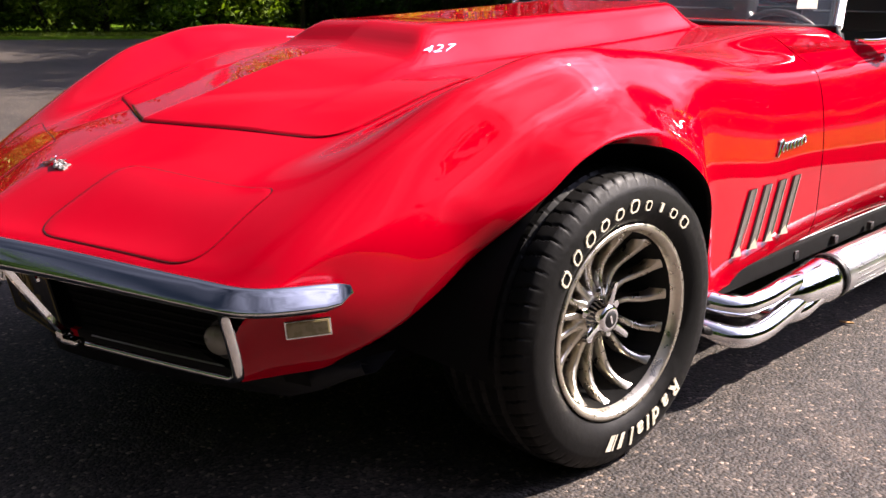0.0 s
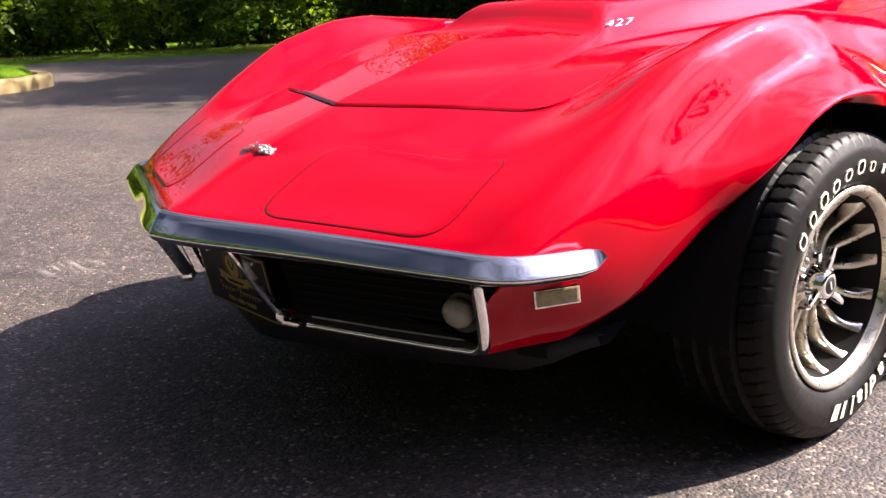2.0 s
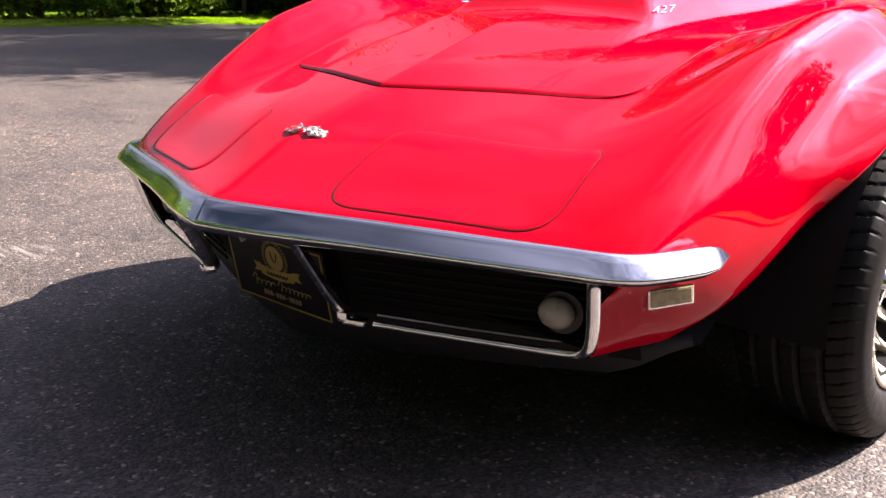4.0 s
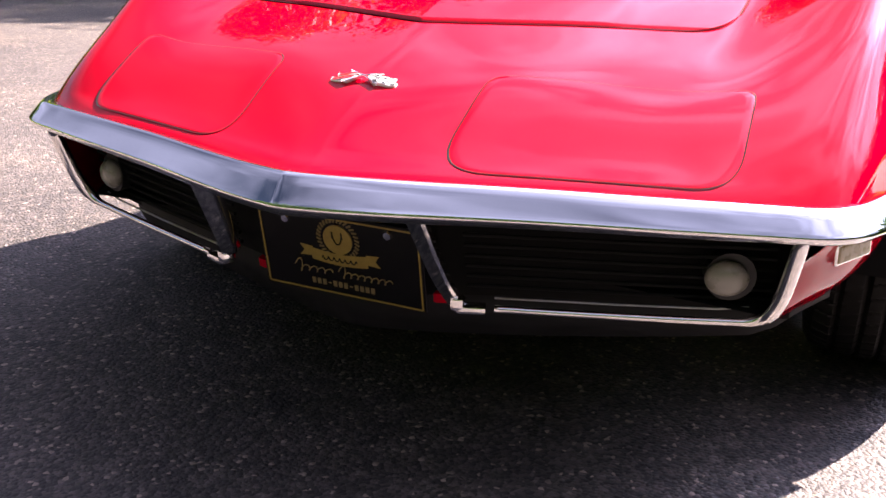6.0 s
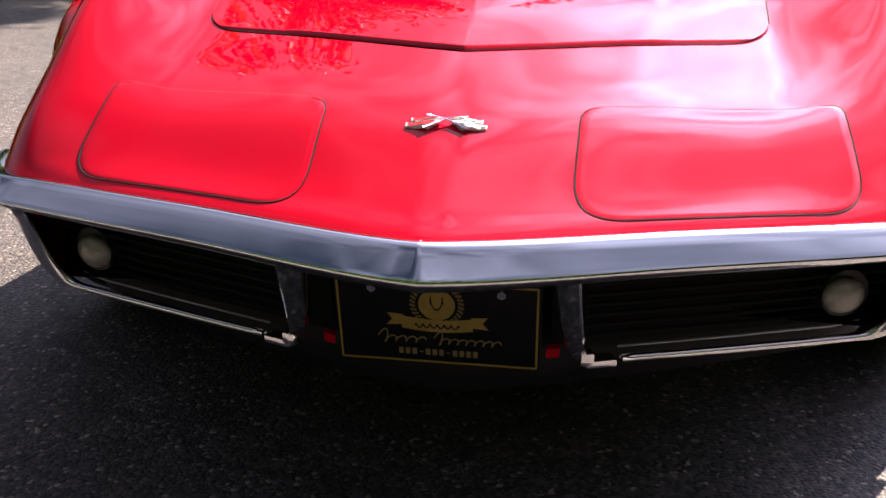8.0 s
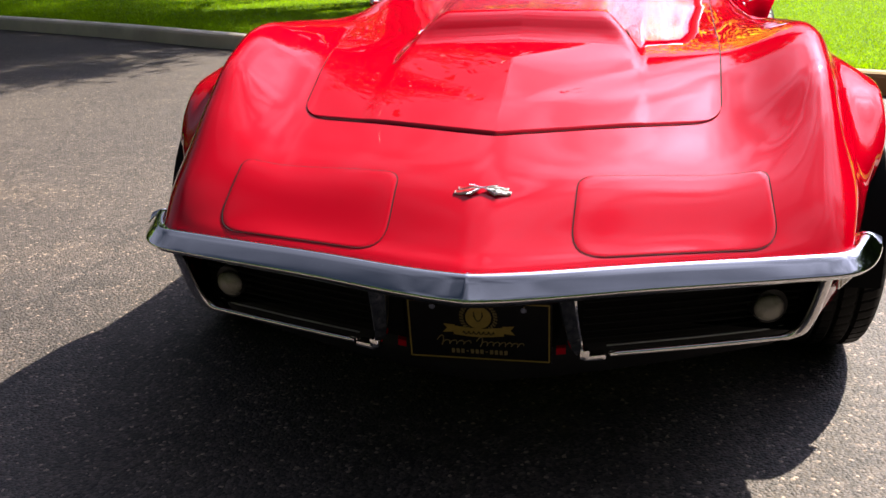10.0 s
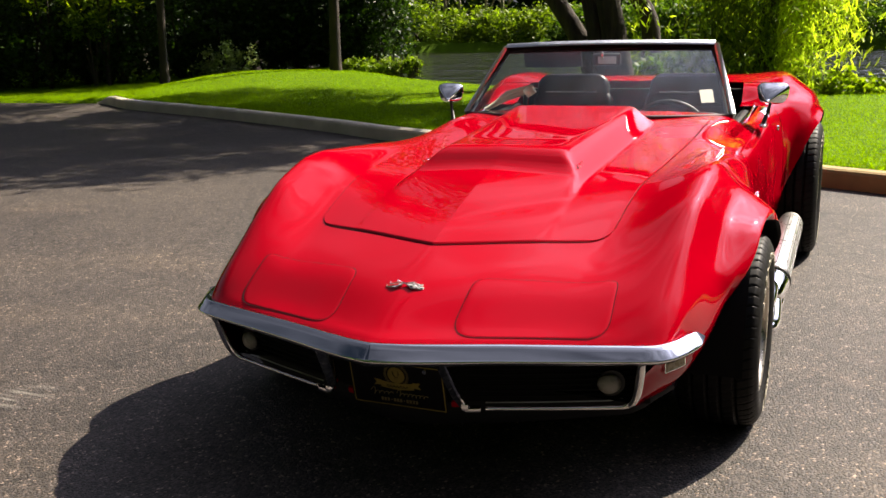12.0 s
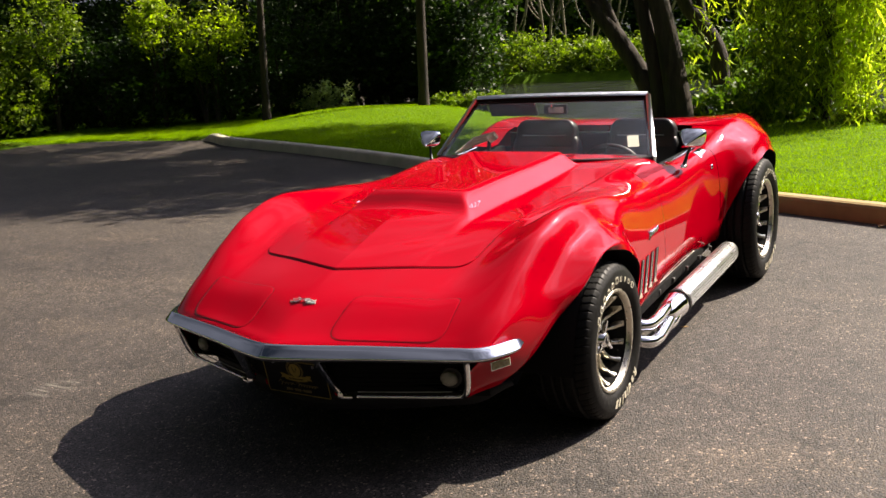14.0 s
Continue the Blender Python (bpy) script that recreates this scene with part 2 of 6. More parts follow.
ALLOY = simple("cast_alloy", (0.76, 0.70, 0.59), 0.30, 1.0, 0.10, 40, 0.1)
GUNMETAL = simple("dark_bracket_metal", (0.10, 0.10, 0.10), 0.45, 0.8, 0.2, 30)
STEEL = simple("brushed_steel", (0.42, 0.42, 0.40), 0.35, 1.0, 0.15, 30)
RUBBER = simple("tyre_rubber", (0.0065, 0.0062, 0.006), 0.55, 0, 0.25, 60, 0.3, 0.0, 0.18)
BLACK = simple("black_plastic", (0.010, 0.010, 0.011), 0.5, 0, 0.2, 20)
BLACK_MATT = simple("black_underbody", (0.008, 0.008, 0.008), 0.9, 0, 0.2, 20, 0.0, 0.0, 0.1)
VINYL = simple("black_vinyl", (0.011, 0.011, 0.012), 0.38, 0, 0.2, 90, 0.4)
# sun on small chrome parts, put into a cream base colour
SUNLIT_METAL = simple("sunlit_metal", (0.72, 0.66, 0.52), 0.4, 0.3, 0.1, 60)
VENT = simple("taupe_vent_metal", (0.14, 0.118, 0.105), 0.45, 0.3, 0.12, 50)
BRIGHT_TRIM = simple("bright_trim", (0.90, 0.91, 0.92), 0.42, 1.0, 0.06, 40)
LENS = simple("milky_lens", (0.25, 0.235, 0.20), 0.3, 0, 0.08, 30, 0.0, 0.6)
AMBER = simple("pale_marker_lens", (0.25, 0.20, 0.10), 0.28, 0, 0.15, 60, 0.3, 0.5)
WHITE = simple("raised_white_rubber", (0.62, 0.57, 0.45), 0.6, 0, 0.12, 60)
GOLD = simple("gold_print", (0.27, 0.19, 0.035), 0.4, 0, 0.12, 60)
PLATE_BLACK = simple("plate_black", (0.004, 0.004, 0.005), 0.35, 0, 0.2, 40, 0.0, 0.0, 0.2)
DAM_GREY = simple("dusty_dark_plastic", (0.011, 0.011, 0.0125), 0.65, 0, 0.25, 14, 0.1, 0.0, 0.2)
DRY_LEAF = simple("dry_leaf", (0.34, 0.20, 0.08), 0.7, 0, 0.2, 60)
PAPER = simple("white_paper", (0.75, 0.74, 0.68), 0.7, 0, 0.05, 40)
ENAMEL = simple("white_enamel", (0.72, 0.70, 0.68), 0.25, 0.3, 0.05)
FLAG_RED = simple("enamel_red", (0.45, 0.02, 0.02), 0.3)
SATIN = simple("satin_aluminium", (0.78, 0.78, 0.78), 0.32, 1.0, 0.06, 40)
GREY = simple("grey_plastic", (0.30, 0.36, 0.40), 0.4)
MIRROR = simple("mirror_glass", (0.85, 0.87, 0.88), 0.02, 1.0, 0.02)
# leaf colour darkened to hold the woods' shade
LEAF_SHADED = make_leaf("leaf_shaded", (0.006, 0.017, 0.003), (0.028, 0.062, 0.008))
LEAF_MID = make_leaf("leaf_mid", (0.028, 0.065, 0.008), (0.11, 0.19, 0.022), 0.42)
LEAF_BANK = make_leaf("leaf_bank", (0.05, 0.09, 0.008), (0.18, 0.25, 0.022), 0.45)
# also carries the sun painted onto the hedge tops
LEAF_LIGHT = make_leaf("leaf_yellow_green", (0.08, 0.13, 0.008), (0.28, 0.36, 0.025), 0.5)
BLADE_DULL = make_leaf("verge_blade", (0.07, 0.10, 0.008), (0.15, 0.20, 0.016), 0.30)
BLADE = make_leaf("grass_blade", (0.115, 0.200, 0.002), (0.245, 0.370, 0.004), 0.45, 0.06)


# ---- helpers of this scene ----
def curve(points):
    """A smooth profile through (position, value) knots, without overshoot."""
    xs, ys = np.array(points, float).T
    d = np.diff(ys) / np.diff(xs)
    m = np.zeros(len(xs))
    m[0], m[-1] = d[0], d[-1]
    for k in range(1, len(xs) - 1):
        if d[k - 1] * d[k] > 0:
            w1, w2 = 2 * (xs[k + 1] - xs[k]) + (xs[k] - xs[k - 1]), (xs[k + 1] - xs[k]) + 2 * (xs[k] - xs[k - 1])
            m[k] = (w1 + w2) / (w1 / d[k - 1] + w2 / d[k])

    def value(q):
        q = np.clip(np.asarray(q, float), xs[0], xs[-1])
        k = np.clip(np.searchsorted(xs, q) - 1, 0, len(xs) - 2)
        h = xs[k + 1] - xs[k]
        u = (q - xs[k]) / h
        return ((1 + 2 * u) * (1 - u) ** 2 * ys[k] + u * (1 - u) ** 2 * h * m[k]
                + u * u * (3 - 2 * u) * ys[k + 1] + u * u * (u - 1) * h * m[k + 1])
    return value


def step(a, b, q):
    u = np.clip((np.asarray(q, float) - a) / (b - a), 0, 1)
    return u * u * (3 - 2 * u)


def mesh_object(name, verts, faces, mat, parent=None, label="", smooth=True):
    me = bpy.data.meshes.new(name)
    me.from_pydata([tuple(map(float, v)) for v in verts], [], [tuple(map(int, f)) for f in faces])
    me.materials.append(mat)
    if smooth:
        me.shade_smooth()
    me.update()
    ob = new(name, me)
    if parent:
        ob.parent = parent
    if label:
        ob["label"] = label
    return ob


def part(name, bm, mat, parent, label="", smooth=False, angle=None):
    bmesh.ops.recalc_face_normals(bm, faces=bm.faces)
    me = bpy.data.meshes.new(name)
    bm.to_mesh(me)
    bm.free()
    me.materials.append(mat)
    if smooth:
        me.shade_smooth()
    if angle:
        me.shade_smooth()
        me.set_sharp_from_angle(angle=radians(angle))
    ob = new(name, me)
    if parent:
        ob.parent = parent
    if label:
        ob["label"] = label
    return ob


def thing(name, label, category, at=(0, 0, 0), turn=0.0, group="", kind=""):
    ob = new(name)
    ob.empty_display_size = 0.2
    ob.matrix_basis = pose(*at, 0, 0, turn)
    return tagged(ob, label, category, group, kind)


def box(bm, centre, size, bevel=0.0, turn=None):
    """A bevelled box into bm."""
    m = Matrix.Translation(centre) @ (turn or Matrix.Identity(4)) @ Matrix.Diagonal((*size, 1))
    made = bmesh.ops.create_cube(bm, size=1.0, matrix=m)["verts"]
    if bevel:
        edges = list({e for v in made for e in v.link_edges})
        bmesh.ops.bevel(bm, geom=edges, offset=bevel, segments=2, affect="EDGES", profile=0.6)
    return bm


def ball(bm, centre, size, turn=None, u=20, v=12):
    m = Matrix.Translation(centre) @ (turn or Matrix.Identity(4)) @ Matrix.Diagonal((*size, 1))
    bmesh.ops.create_uvsphere(bm, u_segments=u, v_segments=v, radius=1.0, matrix=m)
    return bm


def grid_faces(rows, cols, closed=False):
    out = []
    for i in range(rows - 1):
        for j in range(cols if closed else cols - 1):
            k = (j + 1) % cols
            out.append((i * cols + j, i * cols + k, (i + 1) * cols + k, (i + 1) * cols + j))
    return out


def tube(name, path, radius, mat, parent=None, label="", sides=14, caps=True):
    """A round tube along a list of points; radius may be a list."""
    path = [Vector(p) for p in path]
    radii = radius if isinstance(radius, (list, tuple)) else [radius] * len(path)
    verts, faces = [], []
    ref = Vector((0, 0, 1))
    for k, p in enumerate(path):
        way = (path[min(k + 1, len(path) - 1)] - path[max(k - 1, 0)]).normalized()
        side = way.cross(ref)
        if side.length < 1e-3:
            side = way.cross(Vector((1, 0, 0)))
        side.normalize()
        up = side.cross(way).normalized()
        for j in range(sides):
            a = 2 * math.pi * j / sides
            verts.append(p + radii[k] * (math.cos(a) * side + math.sin(a) * up))
    faces = grid_faces(len(path), sides, True)
    if caps:
        faces.append(tuple(range(sides)))
        faces.append(tuple(reversed(range((len(path) - 1) * sides, len(path) * sides))))
    return mesh_object(name, verts, faces, mat, parent, label)


def bezier(points, n=24):
    """A smooth open curve through points (Catmull-Rom)."""
    p = [Vector(q) for q in points]
    p = [2 * p[0] - p[1]] + p + [2 * p[-1] - p[-2]]
    out = []
    for k in range(1, len(p) - 2):
        for j in range(n):
            u = j / n
            out.append(0.5 * (2 * p[k] + (p[k + 1] - p[k - 1]) * u + (2 * p[k - 1] - 5 * p[k] + 4 * p[k + 1] - p[k + 2]) * u * u
                              + (3 * p[k] - p[k - 1] - 3 * p[k + 1] + p[k + 2]) * u ** 3))
    out.append(p[-2])
    return out


def lathe(profile, n, axis_x=True):
    """Revolve (axial, radius) pairs about the x axis."""
    verts = []
    for ax, r in profile:
        for j in range(n):
            a = 2 * math.pi * j / n
            verts.append((ax, r * math.cos(a), r * math.sin(a)))
    return verts, grid_faces(len(profile), n, True)


def letters(text, size, depth, bold=0.0):
    """Flat letters of the built-in font as (verts, faces), centred, in the xz plane facing -y."""
    cu = bpy.data.curves.new("letters", "FONT")
    cu.body, cu.size, cu.extrude = text, size, depth
    cu.align_x, cu.align_y = "CENTER", "CENTER"
    cu.resolution_u = 3
    cu.offset = bold
    ob = bpy.data.objects.new("letters", cu)
    me = bpy.data.meshes.new_from_object(ob)
    v = [(p.co.x, -p.co.z, p.co.y) for p in me.vertices]
    f = [tuple(p.vertices) for p in me.polygons]
    bpy.data.objects.remove(ob)
    bpy.data.meshes.remove(me)
    bpy.data.curves.remove(cu)
    return v, f


def leaf_mesh(name, centres, sizes, mat, parent=None, label="", droop=0.0, narrow=0.5, seed=1):
    """Many small folded leaves at the given places."""
    rng = np.random.default_rng(seed)
    c = np.asarray(centres, float)
    n = len(c)
    d = rng.normal(size=(n, 3))
    d[:, 2] = d[:, 2] * 0.6 - droop
    d /= np.linalg.norm(d, axis=1)[:, None]
    e = np.cross(d, rng.normal(size=(n, 3)))
    e /= np.linalg.norm(e, axis=1)[:, None]
    s = np.asarray(sizes, float).reshape(-1, 1) * np.ones((n, 1))
    a, b = c - d * s * 0.5, c + d * s * 0.5
    mid = c + np.cross(d, e) * s * 0.08
    v = np.stack([a, mid + e * s * narrow * 0.5, b, mid - e * s * narrow * 0.5], 1).reshape(-1, 3)
    me = bpy.data.meshes.new(name)
    me.vertices.add(4 * n)
    me.vertices.foreach_set("co", v.astype(np.float32).ravel())
    me.loops.add(4 * n)
    me.loops.foreach_set("vertex_index", np.arange(4 * n, dtype=np.int32))
    me.polygons.add(n)
    me.polygons.foreach_set("loop_start", np.arange(0, 4 * n, 4, dtype=np.int32))
    me.polygons.foreach_set("loop_total", np.full(n, 4, dtype=np.int32))
    me.materials.append(mat)
    me.update(calc_edges=True)
    ob = new(name, me)
    if parent:
        ob.parent = parent
    if label:
        ob["label"] = label
    return ob


def clump_points(rng, centre, radius, clumps, per, spread=0.35):
    """Places of leaves in clumps on and in an ellipsoid."""
    q = rng.normal(size=(clumps, 3))
    q /= np.linalg.norm(q, axis=1)[:, None]
    q *= rng.uniform(0.45, 1.0, (clumps, 1)) ** 0.6
    q = np.asarray(centre) + q * np.asarray(radius)
    r = spread * float(np.mean(radius)) * rng.uniform(0.5, 1.0, (clumps, 1, 1))
    return (q[:, None, :] + rng.normal(size=(clumps, per, 3)) * r * 0.5).reshape(-1, 3)

# ---- the lot, kerb, lawn, pond ----
kerb_y = curve([(-30, 9.0), (-16.0, 9.1), (-13.4, 10.0), (-11.3, 10.05), (-9.9, 9.3), (-7.74, 8.42), (-4.83, 7.08), (-3.67, 6.45), (0.7, 4.70), (1.5, 4.35), (6, 2.4), (30, -8.0)])
pond_y = curve([(-40, 20), (-12.2, 18.0), (-8.6, 15.2), (-7.25, 13.8), (-5.6, 12.8), (-4.3, 12.0), (-1.5, 11.6), (0.7, 11.1), (1.6, 10.8), (2.7, 10.4), (8, 8.8), (30, 1)])


def west_x(y):
    """The lot's western edge."""
    return -17.35 + 0.48 * np.clip(np.asarray(y, float) - 3.6, -6.0, 4.4) + 0.15 * np.sin(np.asarray(y, float) * 0.9)


def lawn_height(x, y):
    d = y - kerb_y(x)
    h = -0.05 + 0.18 * step(0.12, 0.26, d) * (0.36 + 0.64 * step(-12.0, -10.7, x))
    h = h + 0.17 * np.exp(-((x + 9.9) / 2.3) ** 2 - ((y - 13.4) / 2.0) ** 2)
    west = west_x(y) - x
    h = np.maximum(h, -0.05 + 0.10 * step(0.0, 0.5, west) + 0.02 * step(0, 1, west))
    p = y - pond_y(x)
    bank = step(0.0, 1.6, p) * (1 - step(30.9, 32.6, y + 0.11 * x))
    return h - 1.1 * bank


def build_ground():
    xs = np.concatenate([np.linspace(-900, -60, 10), np.linspace(-50, -22, 18), np.linspace(-21, 9, 160), np.linspace(10, 40, 20), np.linspace(60, 900, 10)])
    ys = np.concatenate([np.linspace(-900, -60, 10), np.linspace(-50, 0, 20), np.linspace(1, 18, 170), np.linspace(18.5, 60, 60), np.linspace(80, 900, 12)])
    gx, gy = np.meshgrid(xs, ys)
    gz = lawn_height(gx, gy)
    v = np.stack([gx, gy, gz], -1).reshape(-1, 3)
    ob = mesh_object("ground", v, grid_faces(len(ys), len(xs)), LAWN)
    tagged(ob, "mown green lawn sloping to a pond bank", "lawn", kind="structure")
    # asphalt sheet, up to the kerb line and the west verge
    xs = np.concatenate([np.linspace(-20.5, 12, 150), [20, 30]])
    v, cols = [], 90
    for k in range(cols):
        for x in xs:
            top = float(kerb_y(x)) + 0.04
            y = -40 + (top + 40) * (k / (cols - 1)) ** 0.6
            v.append((max(x, float(west_x(y)) - 0.15), y, 0.0))
    ob = mesh_object("road", v, grid_faces(cols, len(xs)), ASPHALT)
    tagged(ob, "worn grey asphalt parking lot with pale aggregate", "asphalt", kind="structure")
    wv = [(-60, 9, -0.34), (60, -4, -0.34), (60, 60, -0.34), (-60, 60, -0.34)]
    ob = mesh_object("water", wv, [(0, 1, 2, 3)], WATER)
    tagged(ob, "rippled dark pond water", "pond", kind="structure")


def kerb_piece(path, mat, parent=None, height=0.15, width=0.16):
    """A rounded kerb stone swept along a plan path."""
    prof = [(0.0, -0.05), (0.012, height - 0.035), (0.022, height - 0.012), (0.045, height), (width - 0.02, height), (width, height - 0.015), (width, -0.05)]
    pts = [Vector((*p[:2], 0)) for p in path]
    v = []
    for k, p in enumerate(pts):
        way = (pts[min(k + 1, len(pts) - 1)] - pts[max(k - 1, 0)]).normalized()
        side = Vector((-way.y, way.x, 0))
        for a, z in prof:
            v.append(p + side * a + Vector((0, 0, z * (path[k][2] if len(path[k]) > 2 else 1))))
    f = grid_faces(len(pts), len(prof))
    f += [tuple(range(len(prof))), tuple(reversed(range((len(pts) - 1) * len(prof), len(pts) * len(prof))))]
    return mesh_object("kerb_stone", v, f, mat, parent, smooth=False)


def build_kerbs():
    kerb = thing("kerb", "weathered concrete kerb between lot and lawn", "kerb", kind="structure")
    x = 9.0
    while x > -10.9:
        x2 = max(x - 2.4, -11.2)
        xs = np.linspace(x, x2 + 0.006, 9)
        path = [(q, float(kerb_y(q)), float(step(-11.25, -10.75, q) * 0.85 + 0.15)) for q in xs]
        # outward side faces the lawn
        path = path[::-1]
        kerb_piece(path, KERB_YELLOW if x2 > -1.5 else KERB_GREY, kerb)
        x = x2
    isl = thing("traffic_island", "raised grassy island with chipped faded yellow kerb", "traffic island")
    c0, c1, r = Vector((-11.8, 1.3)), Vector((-13.2, -7)), 1.3
    ax = (c0 - c1).normalized()
    sd = Vector((-ax.y, ax.x))
    outline = [c1 - sd * r] + [c0 - sd * r]
    for k in range(1, 18):
        a = -math.pi / 2 + math.pi * k / 18
        outline.append(c0 + r * (math.cos(a) * ax + math.sin(a) * sd))
    outline += [c0 + sd * r, c1 + sd * r]
    n = len(outline)
    for a, b in ((0, 2), (1, 8), (7, 14), (13, n - 1), (n - 2, n)):
        seg = [(p.x, p.y) for p in outline[a:b]]
        if len(seg) > 1:
            kerb_piece(seg, KERB_CHIPPED, isl, 0.17, 0.2)
    top = [(p.x, p.y, 0.12) for p in [c + (q - c) * 0.85 for q in outline for c in (c0 if (q - c0).length < (q - c1).length else c1,)]]
    inner = [((x - c0.x) * 0.6 + c0.x, (y - c0.y) * 0.97 + c0.y - 0.1, 0.27) for x, y, z in top]
    m = len(top)
    mesh_object("turf", top + inner, [(k, (k + 1) % m, m + (k + 1) % m, m + k) for k in range(m)] + [tuple(range(m, 2 * m))], LAWN, isl, "green turf", smooth=False)
    rng = np.random.default_rng(5)
    pts = []
    while len(pts) < 5000:
        u, w = rng.uniform(0, 1), rng.uniform(-0.8, 0.8)
        p = c0 + (c1 - c0) * u * 0.5 + sd * w
        pts.append((p.x, p.y, 0.15 + 0.12 * (1 - (w / 0.75) ** 2)))
    leaf_mesh("turf_blades", pts, rng.uniform(0.06, 0.12, len(pts)), BLADE, isl, "grass blades", droop=-1.2, narrow=0.15, seed=3)


def build_grass():
    rng = np.random.default_rng(11)
    n = 420000
    x = rng.uniform(-17.5, 5.5, n)
    d = rng.uniform(0, 1, n) ** 1.6 * 7.6 + 0.16
    y = kerb_y(x) + d
    keep = y < pond_y(x) + 0.4
    x, y = x[keep], y[keep]
    z = lawn_height(x, y)
    s = rng.uniform(0.020, 0.048, len(x))
    ob = leaf_mesh("grass", np.stack([x, y, z + s * 0.35], 1), s, BLADE, droop=-1.3, narrow=0.14, seed=7)
    tagged(ob, "short bright green lawn grass", "grass", kind="stuff")
    m = 26000
    y = rng.uniform(-4, 9, m)
    x = west_x(y) - rng.uniform(0.05, 1.6, m)
    s = rng.uniform(0.04, 0.10, m)
    ob = leaf_mesh("grass", np.stack([x, y, 0.05 + s * 0.35], 1), s, BLADE_DULL, droop=-1.2, narrow=0.14, seed=8)
    tagged(ob, "uneven green grass verge along the lot", "grass", kind="stuff")


def limb(parent, path, r0, r1, name="limb"):
    pts = bezier(path, 8)
    n = len(pts)
    return tube(name, pts, [r0 + (r1 - r0) * k / (n - 1) for k in range(n)], BARK, parent, sides=10)


def tree(at, height, lean, r, label, crown, leaf, seed, leaf_size=0.16, count=9000, forks=4, category="tree", path=None, grown=1.0):
    """A trunk with limbs and a clumped leafy crown; crown: list of (offset, radius)."""
    rng = np.random.default_rng(seed)
    t = thing("tree", label, category, at)
    t.scale = (grown,) * 3
    lx, ly = lean
    base = [(0, 0, -0.15), (lx * 0.30, ly * 0.30, height * 0.25), (lx * 0.65, ly * 0.65, height * 0.6), (lx, ly, height)]
    pts = bezier(path or base, 8)
    n = len(pts)
    radii = [r * (1.35 if k == 0 else 1.12 if k == 1 else 1) * (1 - 0.55 * k / (n - 1)) for k in range(n)]
    tube("trunk", pts, radii, BARK, t, "rough grey-brown bark", sides=14)
    for k in range(forks):
        c, _ = crown[k % len(crown)]
        s = pts[int(n * (0.45 + 0.12 * (k % 4)))]
        e = Vector(c) + Vector(rng.normal(size=3) * 0.4)
        m = s.lerp(e, 0.5) + Vector((0, 0, 0.35))
        limb(t, [s, m, e], r * 0.42, r * 0.08)
    pts2 = np.concatenate([clump_points(rng, c, q, max(6, int(count / len(crown) / 60)), 60, 0.42) for c, q in crown])
    leaf_mesh("crown", pts2, rng.uniform(0.6, 1.3, len(pts2)) * leaf_size, leaf, t, "leafy crown with gaps", seed=seed)
    return t


def shrub(at, size, leaf, seed, label, count=5000, leaf_size=0.12):
    rng = np.random.default_rng(seed)
    t = thing("shrub", label, "shrub", at, group="hedge round the lot")
    for k in range(4):
        a = rng.uniform(0, 6.28)
        limb(t, [(0, 0, -0.1), (0.3 * math.cos(a), 0.3 * math.sin(a), size[2] * 0.5), (0.7 * math.cos(a) * size[0], 0.7 * math.sin(a) * size[1], size[2] * 1.3)], 0.05, 0.015, "stem")
    p = clump_points(rng, (0, 0, size[2] * 0.95), size, count // 50, 50, 0.32)
    p = p[p[:, 2] > 0.02]
    leaf_mesh("foliage", p, rng.uniform(0.6, 1.35, len(p)) * leaf_size, leaf, t, "dense glossy leaves", seed=seed)
    return t


